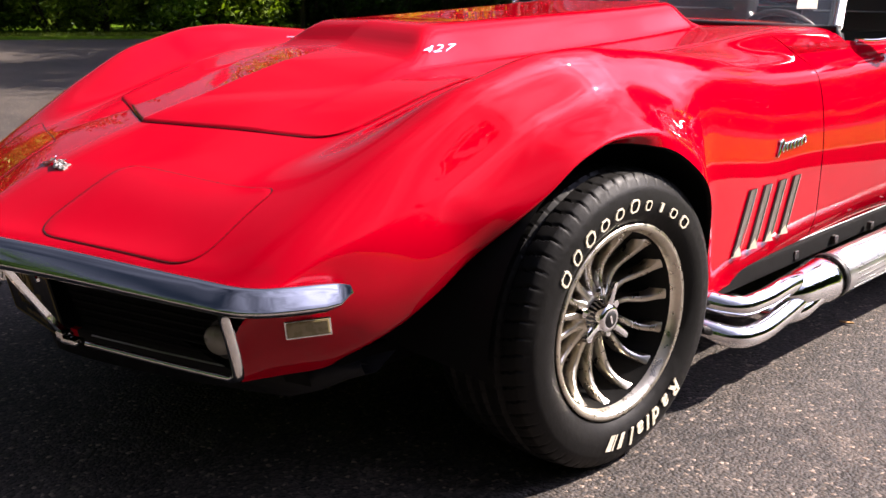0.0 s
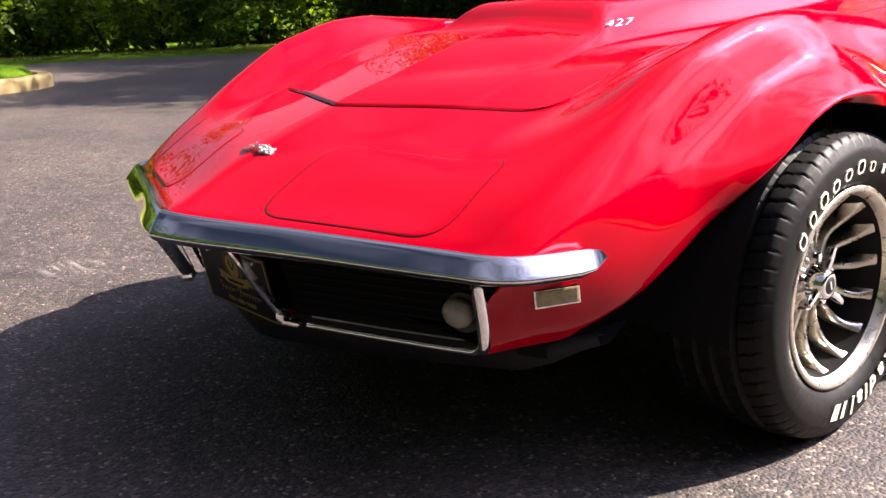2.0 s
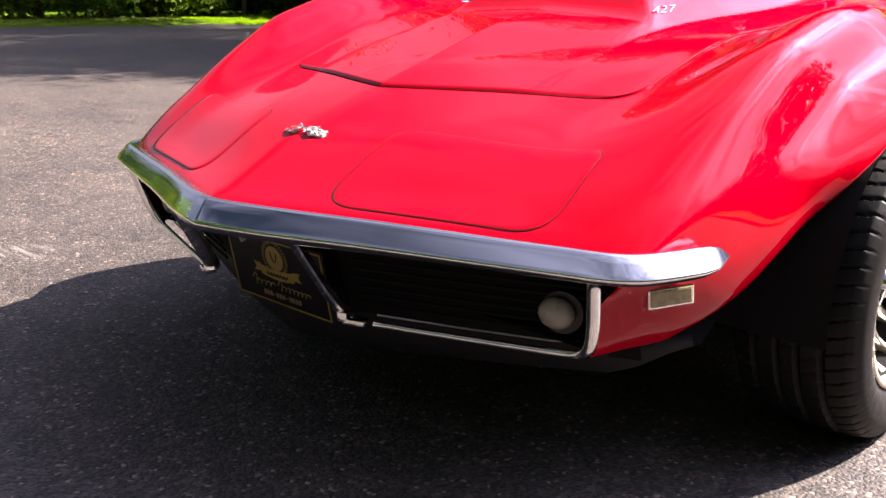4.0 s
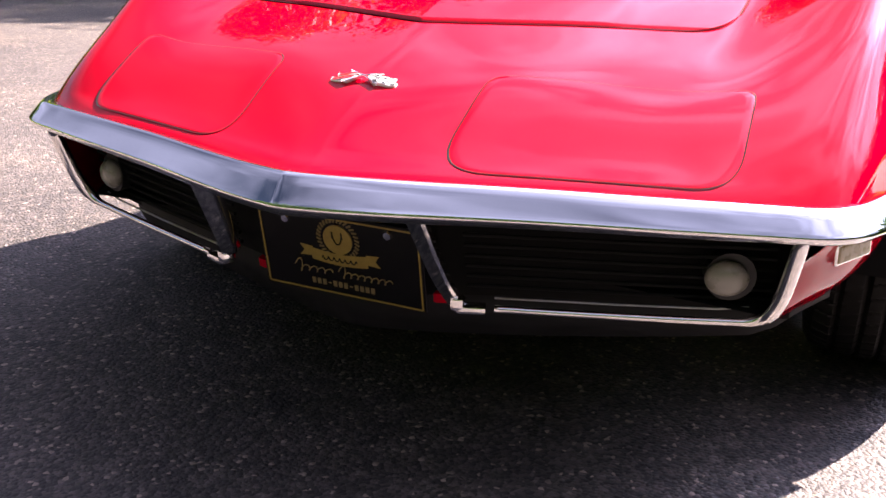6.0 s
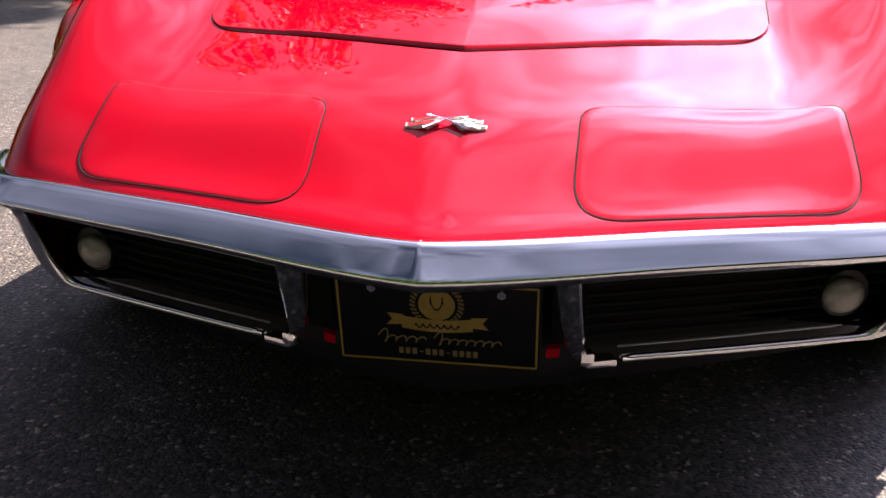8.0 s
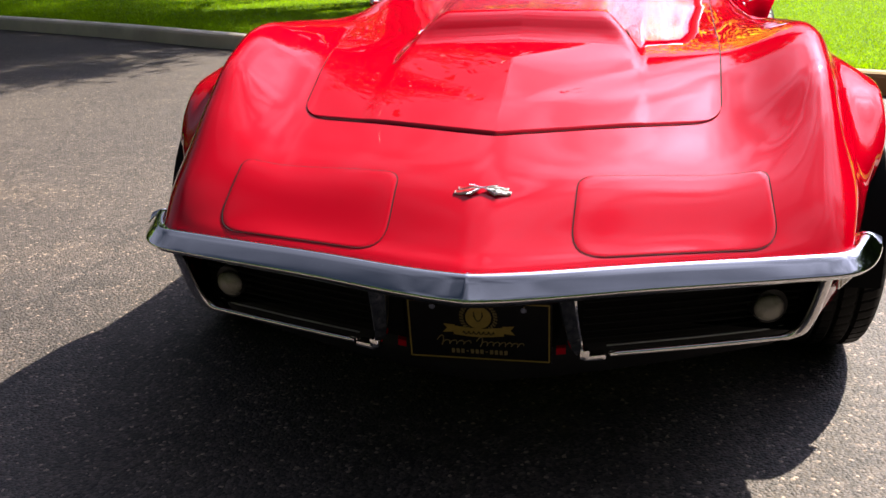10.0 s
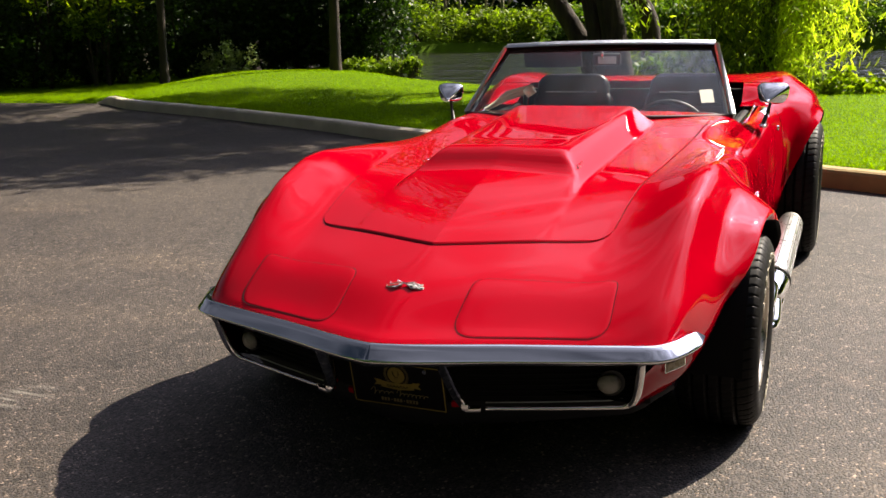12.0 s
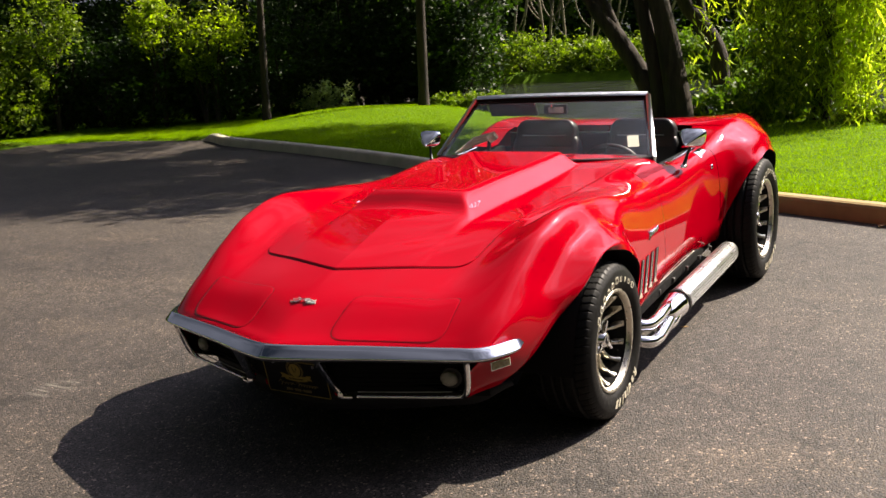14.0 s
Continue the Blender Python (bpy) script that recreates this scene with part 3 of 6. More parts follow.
def build_plants():
    rng = np.random.default_rng(21)
    # dense hedge along the west verge and round behind the lawn
    k = 0
    for y in np.arange(-3.5, 10.2, 1.05):
        x = float(west_x(y)) - 2.0 + rng.uniform(-0.25, 0.25)
        shrub((x, y, 0), (1.0, 0.95, rng.uniform(1.0, 1.45)), (LEAF_BANK, LEAF_BANK, LEAF_MID)[k % 3], 100 + k, "tall dense broadleaf shrub beside the grass verge", 5200, 0.13)
        k += 1
    # the wood's edge behind the lawn, its shade put into the leaf colour
    edge = curve([(-18.4, 9.6), (-16.9, 11.4), (-15.4, 13.2), (-13.8, 15.0), (-12.6, 16.6), (-11.2, 17.6), (-9.4, 17.6)])
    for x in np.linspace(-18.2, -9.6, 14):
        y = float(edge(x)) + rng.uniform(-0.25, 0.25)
        shrub((x, y, 0.05), (1.1, 1.0, rng.uniform(0.95, 1.5)), LEAF_SHADED, 100 + k, "shrub at the wood's edge, shade put into its dark green", 4200, 0.12)
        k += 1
    # upright trees in the wood; most carry its shade in their leaf colour
    for j, (x, y, h) in enumerate([(-22, -2, 3.0), (-22, 2.5, 3.2), (-22, 7, 3.2), (-21.5, 11.5, 4.0), (-20.2, 19.5, 8.4), (-18.0, 19.4, 8.8), (-16.0, 19.6, 9.4), (-14.1, 19.4, 9.8), (-12.4, 19.2, 7.4), (-10.6, 18.6, 6.4), (-23, 16.5, 8.0), (-20.0, 14.6, 5.6)]):
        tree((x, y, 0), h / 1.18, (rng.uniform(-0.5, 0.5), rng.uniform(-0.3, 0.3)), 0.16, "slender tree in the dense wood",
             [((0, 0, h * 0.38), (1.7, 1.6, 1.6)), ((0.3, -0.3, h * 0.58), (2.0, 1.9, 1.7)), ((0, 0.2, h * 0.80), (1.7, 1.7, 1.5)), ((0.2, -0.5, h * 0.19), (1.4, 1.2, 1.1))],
             LEAF_MID if j in (0, 3) else LEAF_SHADED, 300 + j, 0.15, 11000, grown=1.18)
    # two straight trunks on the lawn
    tree((-12.3, 13.3, 0.1), 7.5, (0.25, 0.1), 0.078, "straight tree trunk on the lawn", [((0.2, 0, 6.6), (2.2, 2.0, 1.4)), ((-0.6, 0.3, 7.8), (2.0, 1.9, 1.3))], LEAF_SHADED, 401, 0.17, 9000, grown=1.2)
    tree((-8.95, 14.7, 0.15), 7.5, (0.1, 0.2), 0.098, "straight tree trunk on the grassy mound", [((0.1, 0, 6.6), (2.2, 2.0, 1.4)), ((0.5, 0.3, 7.9), (2.1, 1.9, 1.3))], LEAF_SHADED, 402, 0.17, 9000, grown=1.25)
    # the leaning cluster by the pond
    tree((-1.95, 10.65, 0.05), 6.5, (-1.7, 0.3), 0.20, "thick leaning tree beside the pond", [((-1.9, 0.1, 6.4), (2.2, 1.9, 1.1)), ((-3.2, -0.9, 6.9), (1.9, 1.6, 0.9)), ((0.6, 0.9, 6.9), (1.5, 1.1, 0.8))], LEAF_SHADED, 403, 0.14, 14500, grown=1.13,
         path=[(0, 0, -0.15), (-0.03, 0, 0.35), (-0.14, 0.02, 1.0), (-0.33, 0.05, 1.8), (-0.9, 0.2, 3.6), (-1.6, 0.3, 6.3)])
    tree((-2.24, 10.74, 0.05), 6.4, (-1.2, 0.3), 0.13, "dark upright stem of the leaning clump", [((-1.4, 0.6, 6.8), (1.2, 1.2, 0.7))], LEAF_SHADED, 406, 0.14, 3200, grown=1.13,
         path=[(0, 0, -0.15), (-0.05, 0, 0.5), (-0.16, 0, 1.1), (-0.33, 0.02, 1.8), (-0.8, 0.2, 3.6), (-1.3, 0.4, 6.4)])
    tree((-2.42, 10.82, 0.05), 6.2, (-3.0, 0.5), 0.16, "dark strongly leaning trunk beside the pond", [((-3.4, 0.5, 6.3), (2.0, 1.8, 1.0))], LEAF_SHADED, 404, 0.14, 7500, grown=1.13,
         path=[(0.1, 0, -0.15), (0, 0, 0.35), (-0.12, 0, 0.68), (-0.48, 0, 1.25), (-0.88, 0, 1.8), (-1.9, 0.2, 3.4), (-3.1, 0.5, 6.2)])
    tree((-2.05, 13.3, 0.0), 6.5, (-2.0, 0.6), 0.165, "bent leaning tree at the water's edge", [((-1.6, 0.6, 6.6), (2.0, 1.8, 1.1)), ((-2.8, -0.4, 7.2), (1.6, 1.5, 0.9)), ((0.4, 0.9, 6.7), (1.8, 1.3, 0.8)), ((2.0, 0.8, 6.9), (1.5, 1.2, 0.8)), ((-1.4, 2.5, 6.7), (1.9, 1.4, 0.9))], LEAF_SHADED, 405, 0.15, 30000, grown=1.12,
         path=[(0, 0, -0.3), (0, 0, 0.4), (-0.04, 0, 1.0), (-0.32, 0, 1.5), (-0.62, 0.05, 1.9), (-1.3, 0.3, 3.6), (-2.0, 0.6, 6.4)])
    # bright drooping tree on the right of the pond
    t = thing("willow_tree", "drooping yellow-green willow beside the pond", "tree", (-0.12, 11.3, 0.0))
    t.scale = (1.12,) * 3
    limb(t, [(0, 0, -0.1), (0.1, 0, 1.2), (-0.1, 0.1, 2.6), (0.2, 0, 4.0)], 0.13, 0.05, "trunk")
    r2 = np.random.default_rng(77)
    pts = []
    for j in range(540):
        a, q = r2.uniform(0, 6.28), min(1.45, abs(r2.normal()) * 0.52 + 0.15)
        top = np.array([q * math.cos(a), q * math.sin(a) * 0.7, r2.uniform(0.9, 4.6) - 0.30 * q])
        ln = r2.uniform(0.6, 1.6)
        for m in range(40):
            s = m / 40
            pts.append(top + np.array([0.25 * s * math.cos(a), 0.25 * s * math.sin(a), -ln * s]) + r2.normal(size=3) * 0.06)
    pts = np.array(pts)
    pts = pts[pts[:, 2] > 0.05]
    # shade low on the left is put into a second, darker leaf colour
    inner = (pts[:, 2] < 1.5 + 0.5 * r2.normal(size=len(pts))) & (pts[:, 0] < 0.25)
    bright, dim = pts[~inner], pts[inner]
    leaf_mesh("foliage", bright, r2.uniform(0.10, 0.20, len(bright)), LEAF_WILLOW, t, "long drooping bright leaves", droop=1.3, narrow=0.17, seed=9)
    leaf_mesh("foliage", dim, r2.uniform(0.10, 0.18, len(dim)), LEAF_BANK, t, "lower leaves with shade put into the green", droop=1.2, narrow=0.19, seed=19)
    for j in range(9):
        a = j * 0.7
        limb(t, [(0, 0, 1.5 + 0.25 * j), (0.5 * math.cos(a), 0.5 * math.sin(a), 2.4 + 0.25 * j), (1.0 * math.cos(a), 0.9 * math.sin(a), 2.2 + 0.2 * j)], 0.035, 0.01)
    # sun patches over the dark hedge, put into lighter leaves on added shrubs
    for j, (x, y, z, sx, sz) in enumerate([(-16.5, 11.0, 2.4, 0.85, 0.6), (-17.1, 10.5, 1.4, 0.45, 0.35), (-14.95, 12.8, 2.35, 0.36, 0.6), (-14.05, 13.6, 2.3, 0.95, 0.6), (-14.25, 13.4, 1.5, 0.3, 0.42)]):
        t = thing("shrub", "tall shrub in the wood's edge, sunlight put into its yellow-green top", "shrub", (x, y, 0.0), group="hedge round the lot")
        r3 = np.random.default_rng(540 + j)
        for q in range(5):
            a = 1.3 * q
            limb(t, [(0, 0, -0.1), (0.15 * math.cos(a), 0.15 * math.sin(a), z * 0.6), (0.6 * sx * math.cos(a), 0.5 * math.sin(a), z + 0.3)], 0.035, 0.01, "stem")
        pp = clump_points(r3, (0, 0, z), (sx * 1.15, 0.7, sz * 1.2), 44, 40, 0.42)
        leaf_mesh("foliage", pp, r3.uniform(0.07, 0.15, len(pp)), LEAF_LIGHT if j in (2, 3) else LEAF_BANK, t, "yellow-green leaves coloured as if sunlit", seed=540 + j)
    shrub((-12.1, 15.4, 0.1), (0.9, 0.4, 0.36), LEAF_PALE, 560, "low bush with pale glossy leaves under the trees", 1300, 0.10)
    # far bank
    for j in range(26):
        x = -34 + 2.0 * j
        y = 33.4 - 0.11 * x + rng.uniform(-0.5, 0.5)
        shrub((x, y, -0.15), (1.9, 1.5, rng.uniform(0.65, 1.0)), LEAF_BANK if -24 < x < -8 else LEAF_MID, 500 + j, "low bright bush on the far pond bank", 3400, 0.19)
    # pale bare stems behind the far bank
    for j in range(13):
        x = -23.0 + 0.95 * j + rng.uniform(-0.4, 0.4)
        y = 40.0 + rng.uniform(-0.8, 1.6)
        t = thing("bare_tree", "pale bare thin tree behind the pond", "tree", (x, y, -0.1))
        t.scale = (1.35,) * 3
        dx = rng.uniform(-0.7, 0.7)
        tube("trunk", bezier([(0, 0, -0.1), (dx * 0.2, 0, 1.5), (dx * 0.7, 0.1, 3.2), (dx * 1.6, 0.2, 6.0)], 6), 0.05, BARK_PALE, t, sides=7)
        for q in range(3):
            z = rng.uniform(0.8, 2.4)
            sx = rng.choice([-1, 1]) * rng.uniform(0.4, 0.9)
            tube("branch", bezier([(dx * z / 5, 0, z), (dx * z / 5 + sx * 0.6, 0, z + 0.6), (dx * z / 5 + sx, 0.1, z + 1.9)], 5), 0.025, BARK_PALE, t, sides=6)
    for j in range(13):
        x = -48 + 6.0 * j
        y = 60 - 0.1 * x + rng.uniform(-1.5, 3)
        h = rng.uniform(9, 13)
        tree((x, y, 0), h, (rng.uniform(-0.6, 0.6), 0), 0.22, "tall tree behind the pond",
             [((0, 0, h * 0.5), (2.6, 2.2, 2.2)), ((0.5, -0.3, h * 0.75), (2.9, 2.5, 2.2)), ((0, 0.2, h * 1.0), (2.3, 2.2, 1.8)), ((-0.5, 0, h * 0.25), (2.4, 2.0, 1.6))],
             LEAF_SHADED if j % 2 else LEAF_MID, 600 + j, 0.3, 6000, grown=1.4)
    # bushes under the leaning trees and the willow
    shrub((-1.0, 11.9, -0.1), (0.75, 0.5, 0.50), LEAF_MID, 708, "dark leafy bush beside the willow", 3200, 0.13)
    shrub((-1.5, 11.25, 0.0), (0.62, 0.5, 0.30), LEAF_MID, 706, "low dark bush under the leaning trees", 2200, 0.12)
    shrub((0.9, 11.15, -0.05), (0.75, 0.4, 0.20), LEAF_LIGHT, 707, "low bright undergrowth below the willow", 1800, 0.11)
    # low growth at the near water's edge
    for j, (x, y) in enumerate([(-8.0, 14.9), (-7.5, 15.0), (-8.7, 15.3)]):
        shrub((x, y, 0.05), (0.45, 0.35, 0.20), LEAF_BANK, 700 + j, "small bright bush at the water's edge", 1600, 0.10)
    # woods of loose leaves whose dark colour includes their shade
    rngw = np.random.default_rng(99)
    n = 60000
    a = rngw.uniform(0, 1, n)
    x = -22 - 10 * rngw.uniform(0, 1, n) ** 2
    y = -30 + 75 * a
    z = rngw.uniform(0, 3.4, n)
    ob = leaf_mesh("far_woods", np.stack([x, y, z], 1), rngw.uniform(0.3, 0.7, n), LEAF_SHADED, seed=12)
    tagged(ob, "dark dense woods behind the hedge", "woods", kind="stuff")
    x = rngw.uniform(-65, 65, n)
    y = 64 - 0.2 * x + 8 * rngw.uniform(0, 1, n) ** 2
    z = rngw.uniform(-0.1, 16, n)
    ob = leaf_mesh("far_woods", np.stack([x, y, z], 1), rngw.uniform(0.6, 1.3, n), LEAF_SHADED, seed=13)
    tagged(ob, "distant dark trees behind the pond", "woods", kind="stuff")
    # unseen tree line, known only from reflections, grown tall to cut sky fill
    x = rngw.uniform(-45, 60, n)
    y = -26 - 9 * rngw.uniform(0, 1, n) ** 2
    z = rngw.uniform(0, 21, n) * rngw.uniform(0.7, 1, n)
    ob = leaf_mesh("far_woods", np.stack([x, y, z], 1), rngw.uniform(0.7, 1.3, n), LEAF_SHADED, seed=14)
    tagged(ob, "unseen dark tree line across the lot", "woods", kind="stuff")
    # a second unseen line on the open side, tall for the same reason
    x = 30 + 9 * rngw.uniform(0, 1, n) ** 2
    y = rngw.uniform(-40, 45, n)
    z = rngw.uniform(0, 19, n) * rngw.uniform(0.7, 1, n)
    ob = leaf_mesh("far_woods", np.stack([x, y, z], 1), rngw.uniform(0.7, 1.3, n), LEAF_SHADED, seed=15)
    tagged(ob, "unseen dark tree line beyond the open side of the lot", "woods", kind="stuff")


build_ground()
build_kerbs()
build_plants()

# ---- the car ----
# Nose towards -y, front axle at y = 0, rear axle at y = 2.489.
AXLE = 2.489
HUB_Z = 0.337
RAKE = 1.2
vee = curve([(0, 0.0), (0.02, 0.006), (0.35, 0.121), (0.62, 0.214), (0.72, 0.250), (0.765, 0.280), (0.80, 0.325), (0.84, 0.385), (1.0, 0.46)])


def blend_w(s):
    return 1 - step(-0.55, 0.30, s)


def plan_y(x, s):
    return s + blend_w(s) * vee(np.abs(x))


# length profiles of the section's guide lines
z0 = curve([(-1.05, 0.544), (-1.035, 0.562), (-0.985, 0.584), (-0.82, 0.660), (-0.63, 0.724), (-0.40, 0.782), (-0.1, 0.818), (0.5, 0.848), (1.15, 0.885), (1.4, 0.90), (2.3, 0.94), (2.5, 0.955), (3.1, 0.90), (3.45, 0.84), (3.55, 0.70)])
z1 = curve([(-1.05, 0.540), (-1.035, 0.557), (-0.985, 0.581), (-0.82, 0.668), (-0.63, 0.725), (-0.40, 0.784), (-0.1, 0.823), (0.5, 0.848), (1.15, 0.885), (1.4, 0.90), (2.3, 0.945), (2.5, 0.955), (3.1, 0.90), (3.45, 0.84), (3.55, 0.70)])
z2 = curve([(-1.05, 0.536), (-1.035, 0.553), (-0.985, 0.577), (-0.85, 0.650), (-0.63, 0.720), (-0.45, 0.774), (-0.3, 0.809), (-0.1, 0.834), (0.4, 0.846), (0.8, 0.862), (1.2, 0.89), (1.4, 0.885), (1.6, 0.84), (2.1, 0.85), (2.3, 0.93), (2.6, 0.955), (3.1, 0.90), (3.45, 0.84), (3.55, 0.70)])
z3 = curve([(-1.05, 0.526), (-1.03, 0.545), (-0.95, 0.608), (-0.86, 0.667), (-0.70, 0.768), (-0.52, 0.856), (-0.25, 0.900), (-0.05, 0.905), (0.2, 0.892), (0.45, 0.868), (0.85, 0.832), (1.2, 0.825), (1.6, 0.825), (2.0, 0.85), (2.3, 0.925), (2.6, 0.965), (2.85, 0.955), (3.2, 0.86), (3.45, 0.78), (3.55, 0.68)])
x1 = curve([(-1.05, 0.24), (3.55, 0.24)])
x2 = curve([(-1.05, 0.46), (-0.63, 0.50), (-0.3, 0.525), (0.4, 0.565), (1.2, 0.61), (1.6, 0.635), (2.1, 0.635), (2.5, 0.60), (3.55, 0.45)])
x3 = curve([(-1.05, 0.675), (-1.0, 0.705), (-0.9, 0.735), (-0.7, 0.757), (-0.3, 0.768), (0.3, 0.758), (1.0, 0.725), (1.4, 0.735), (2.0, 0.765), (2.5, 0.810), (3.0, 0.76), (3.55, 0.60)])
x4 = curve([(-1.05, 0.758), (-1.02, 0.772), (-0.95, 0.797), (-0.85, 0.822), (-0.6, 0.845), (-0.2, 0.856), (0.3, 0.850), (0.8, 0.812), (1.2, 0.80), (1.8, 0.81), (2.1, 0.850), (2.5, 0.915), (3.0, 0.87), (3.4, 0.77), (3.55, 0.66)])
x5 = curve([(-1.05, 0.705), (-1.02, 0.738), (-0.99, 0.764), (-0.957, 0.793), (-0.9, 0.828), (-0.75, 0.864), (-0.5, 0.880), (-0.1, 0.882), (0.3, 0.876), (0.5, 0.866), (0.8, 0.848), (1.2, 0.836), (1.8, 0.836), (2.1, 0.885), (2.4, 0.985), (2.7, 0.99), (2.95, 0.95), (3.3, 0.85), (3.55, 0.68)])
x6 = curve([(-1.05, 0.698), (-1.02, 0.722), (-0.98, 0.752), (-0.9, 0.802), (-0.75, 0.842), (-0.5, 0.868), (-0.2, 0.884), (0.3, 0.882), (0.48, 0.870), (0.8, 0.850), (1.2, 0.832), (1.8, 0.828), (2.05, 0.875), (2.3, 1.0), (2.7, 1.015), (2.95, 0.97), (3.3, 0.84), (3.55, 0.67)])
x7 = curve([(-1.05, 0.680), (-1.02, 0.694), (-0.98, 0.714), (-0.9, 0.750), (-0.75, 0.792), (-0.5, 0.832), (-0.2, 0.872), (0.3, 0.884), (0.47, 0.868), (0.6, 0.85), (1.0, 0.815), (1.6, 0.79), (2.0, 0.83), (2.15, 0.955), (2.4, 1.035), (2.7, 1.035), (2.95, 0.985), (3.3, 0.80), (3.55, 0.65)])
zlow = curve([(-0.82, 0.345), (-0.62, 0.355), (-0.52, 0.375), (-0.415, 0.43), (-0.335, 0.55), (-0.24, 0.640), (-0.15, 0.702), (-0.05, 0.729), (0.08, 0.710), (0.2, 0.645), (0.3, 0.53), (0.36, 0.40), (0.385, 0.29), (0.40, 0.265), (0.6, 0.265), (1.1, 0.285), (2.03, 0.29), (2.06, 0.40), (2.15, 0.59), (2.30, 0.715), (2.5, 0.765), (2.7, 0.725), (2.88, 0.60), (2.98, 0.42), (3.0, 0.34), (3.3, 0.36), (3.55, 0.42)])


def spline(P, counts):
    """A smooth line through the rows of P without overshoot, sampled counts[k] times in each interval."""
    d = np.sqrt(np.maximum(np.linalg.norm(np.diff(P, axis=0), axis=1), 1e-4))
    t = np.r_[0, np.cumsum(d)]
    q = np.concatenate([t[k] + d[k] * np.arange(counts[k]) / counts[k] for k in range(len(d))] + [t[-1:]])
    return np.stack([curve(list(zip(t, P[:, n])))(q) for n in (0, 1)], 1)


COUNTS = (6, 8, 10, 7, 6, 5, 5)
COL2, COL3 = 14, 24


def flare(s):
    """How far the front wheel-arch flare stands out at station s, 0 to 1."""
    y = s + float(blend_w(s)) * 0.43
    return float(step(-0.57, -0.28, y) * (1 - step(0.22, 0.47, y)))


def section(s):
    """Half section of the body at station s: rows of x, z."""
    fl = flare(s)
    xl = float(x7(s)) + 0.106 * fl
    y = float(plan_y(xl, s))
    zl = float(zlow(y))
    # ahead of the wheel the lower body turns under instead of flaring
    lip = 1 - (1 - float(step(-0.22, 0.0, y))) * (1 - float(step(0.40, 0.67, zl)))
    xl -= 0.106 * fl * (1 - lip)
    a3 = float(z3(s))
    z4 = a3 - 0.014 - 0.044 * float(step(-1.05, -0.6, s)) - 0.030 * fl
    P = np.array([(0, z0(s)), (x1(s), z1(s)), (x2(s), z2(s)), (x3(s), a3), (x4(s), z4),
                  (x5(s) + 0.046 * fl * (0.4 + 0.6 * lip), zl + (0.56 + 0.04 * fl) * (z4 - zl)), (x6(s) + 0.090 * fl * (0.15 + 0.85 * lip), zl + (0.20 + 0.05 * fl) * (z4 - zl)), (xl, zl)], float)
    return spline(P, COUNTS)


STATIONS = np.unique(np.round(np.concatenate([
    np.linspace(-1.05, -1.0, 12), np.linspace(-1.0, -0.5, 40), np.linspace(-0.5, 0.55, 110), np.linspace(0.55, 1.06, 16),
    [1.06, 1.065], np.linspace(1.065, 2.02, 24), [2.02, 2.025], np.linspace(2.025, 3.05, 80), np.linspace(3.05, 3.55, 20)]), 4))
SECTIONS = {float(s): section(float(s)) for s in STATIONS}


def top_z(x, s):
    """Height of the bare upper body at x on station s."""
    sec = section(float(s))
    n = COL3 + 5
    return float(np.interp(abs(x), sec[:n, 0], sec[:n, 1]))


def side_x(y, z):
    """How far out the body side lies behind the front wheel, at y and height z."""
    sec = section(float(y))[COL3:]
    k = np.argsort(sec[:, 1])
    return float(np.interp(z, sec[k, 1], sec[k, 0]))


def shell(name, s0, s1, c0, c1, parent, label="", offset=0.0, mat=None, both=True, side=1):
    """A piece of the body between two stations and two columns; both: mirrored to a full width."""
    st = [float(s) for s in STATIONS if s0 - 1e-6 <= s <= s1 + 1e-6]
    rows = []
    for s in st:
        sec = SECTIONS[s]
        c = sec[c0:c1 + 1]
        tuck = 0.32 * np.maximum(0, 0.50 - c[:, 1]) * (1 - step(-1.0, -0.86, s))
        p = np.stack([c[:, 0], plan_y(c[:, 0], s) + tuck, c[:, 1]], 1)
        if both:
            left = p[::-1].copy()
            left[:, 0] *= -1
            p = np.concatenate([left[:-1] if c0 == 0 else left, p])
        elif side < 0:
            p[:, 0] *= -1
        rows.append(p)
    v = np.array(rows)
    cols = v.shape[1]
    f = grid_faces(len(st), cols)
    if side < 0 and not both:
        f = [q[::-1] for q in f]
    if both and c0 > 0:
        half = cols // 2
        f = [q for q in f if not (q[0] % cols == half - 1)]
    return mesh_object(name, v.reshape(-1, 3), f, mat or PAINT, parent, label)


DOORS = {}


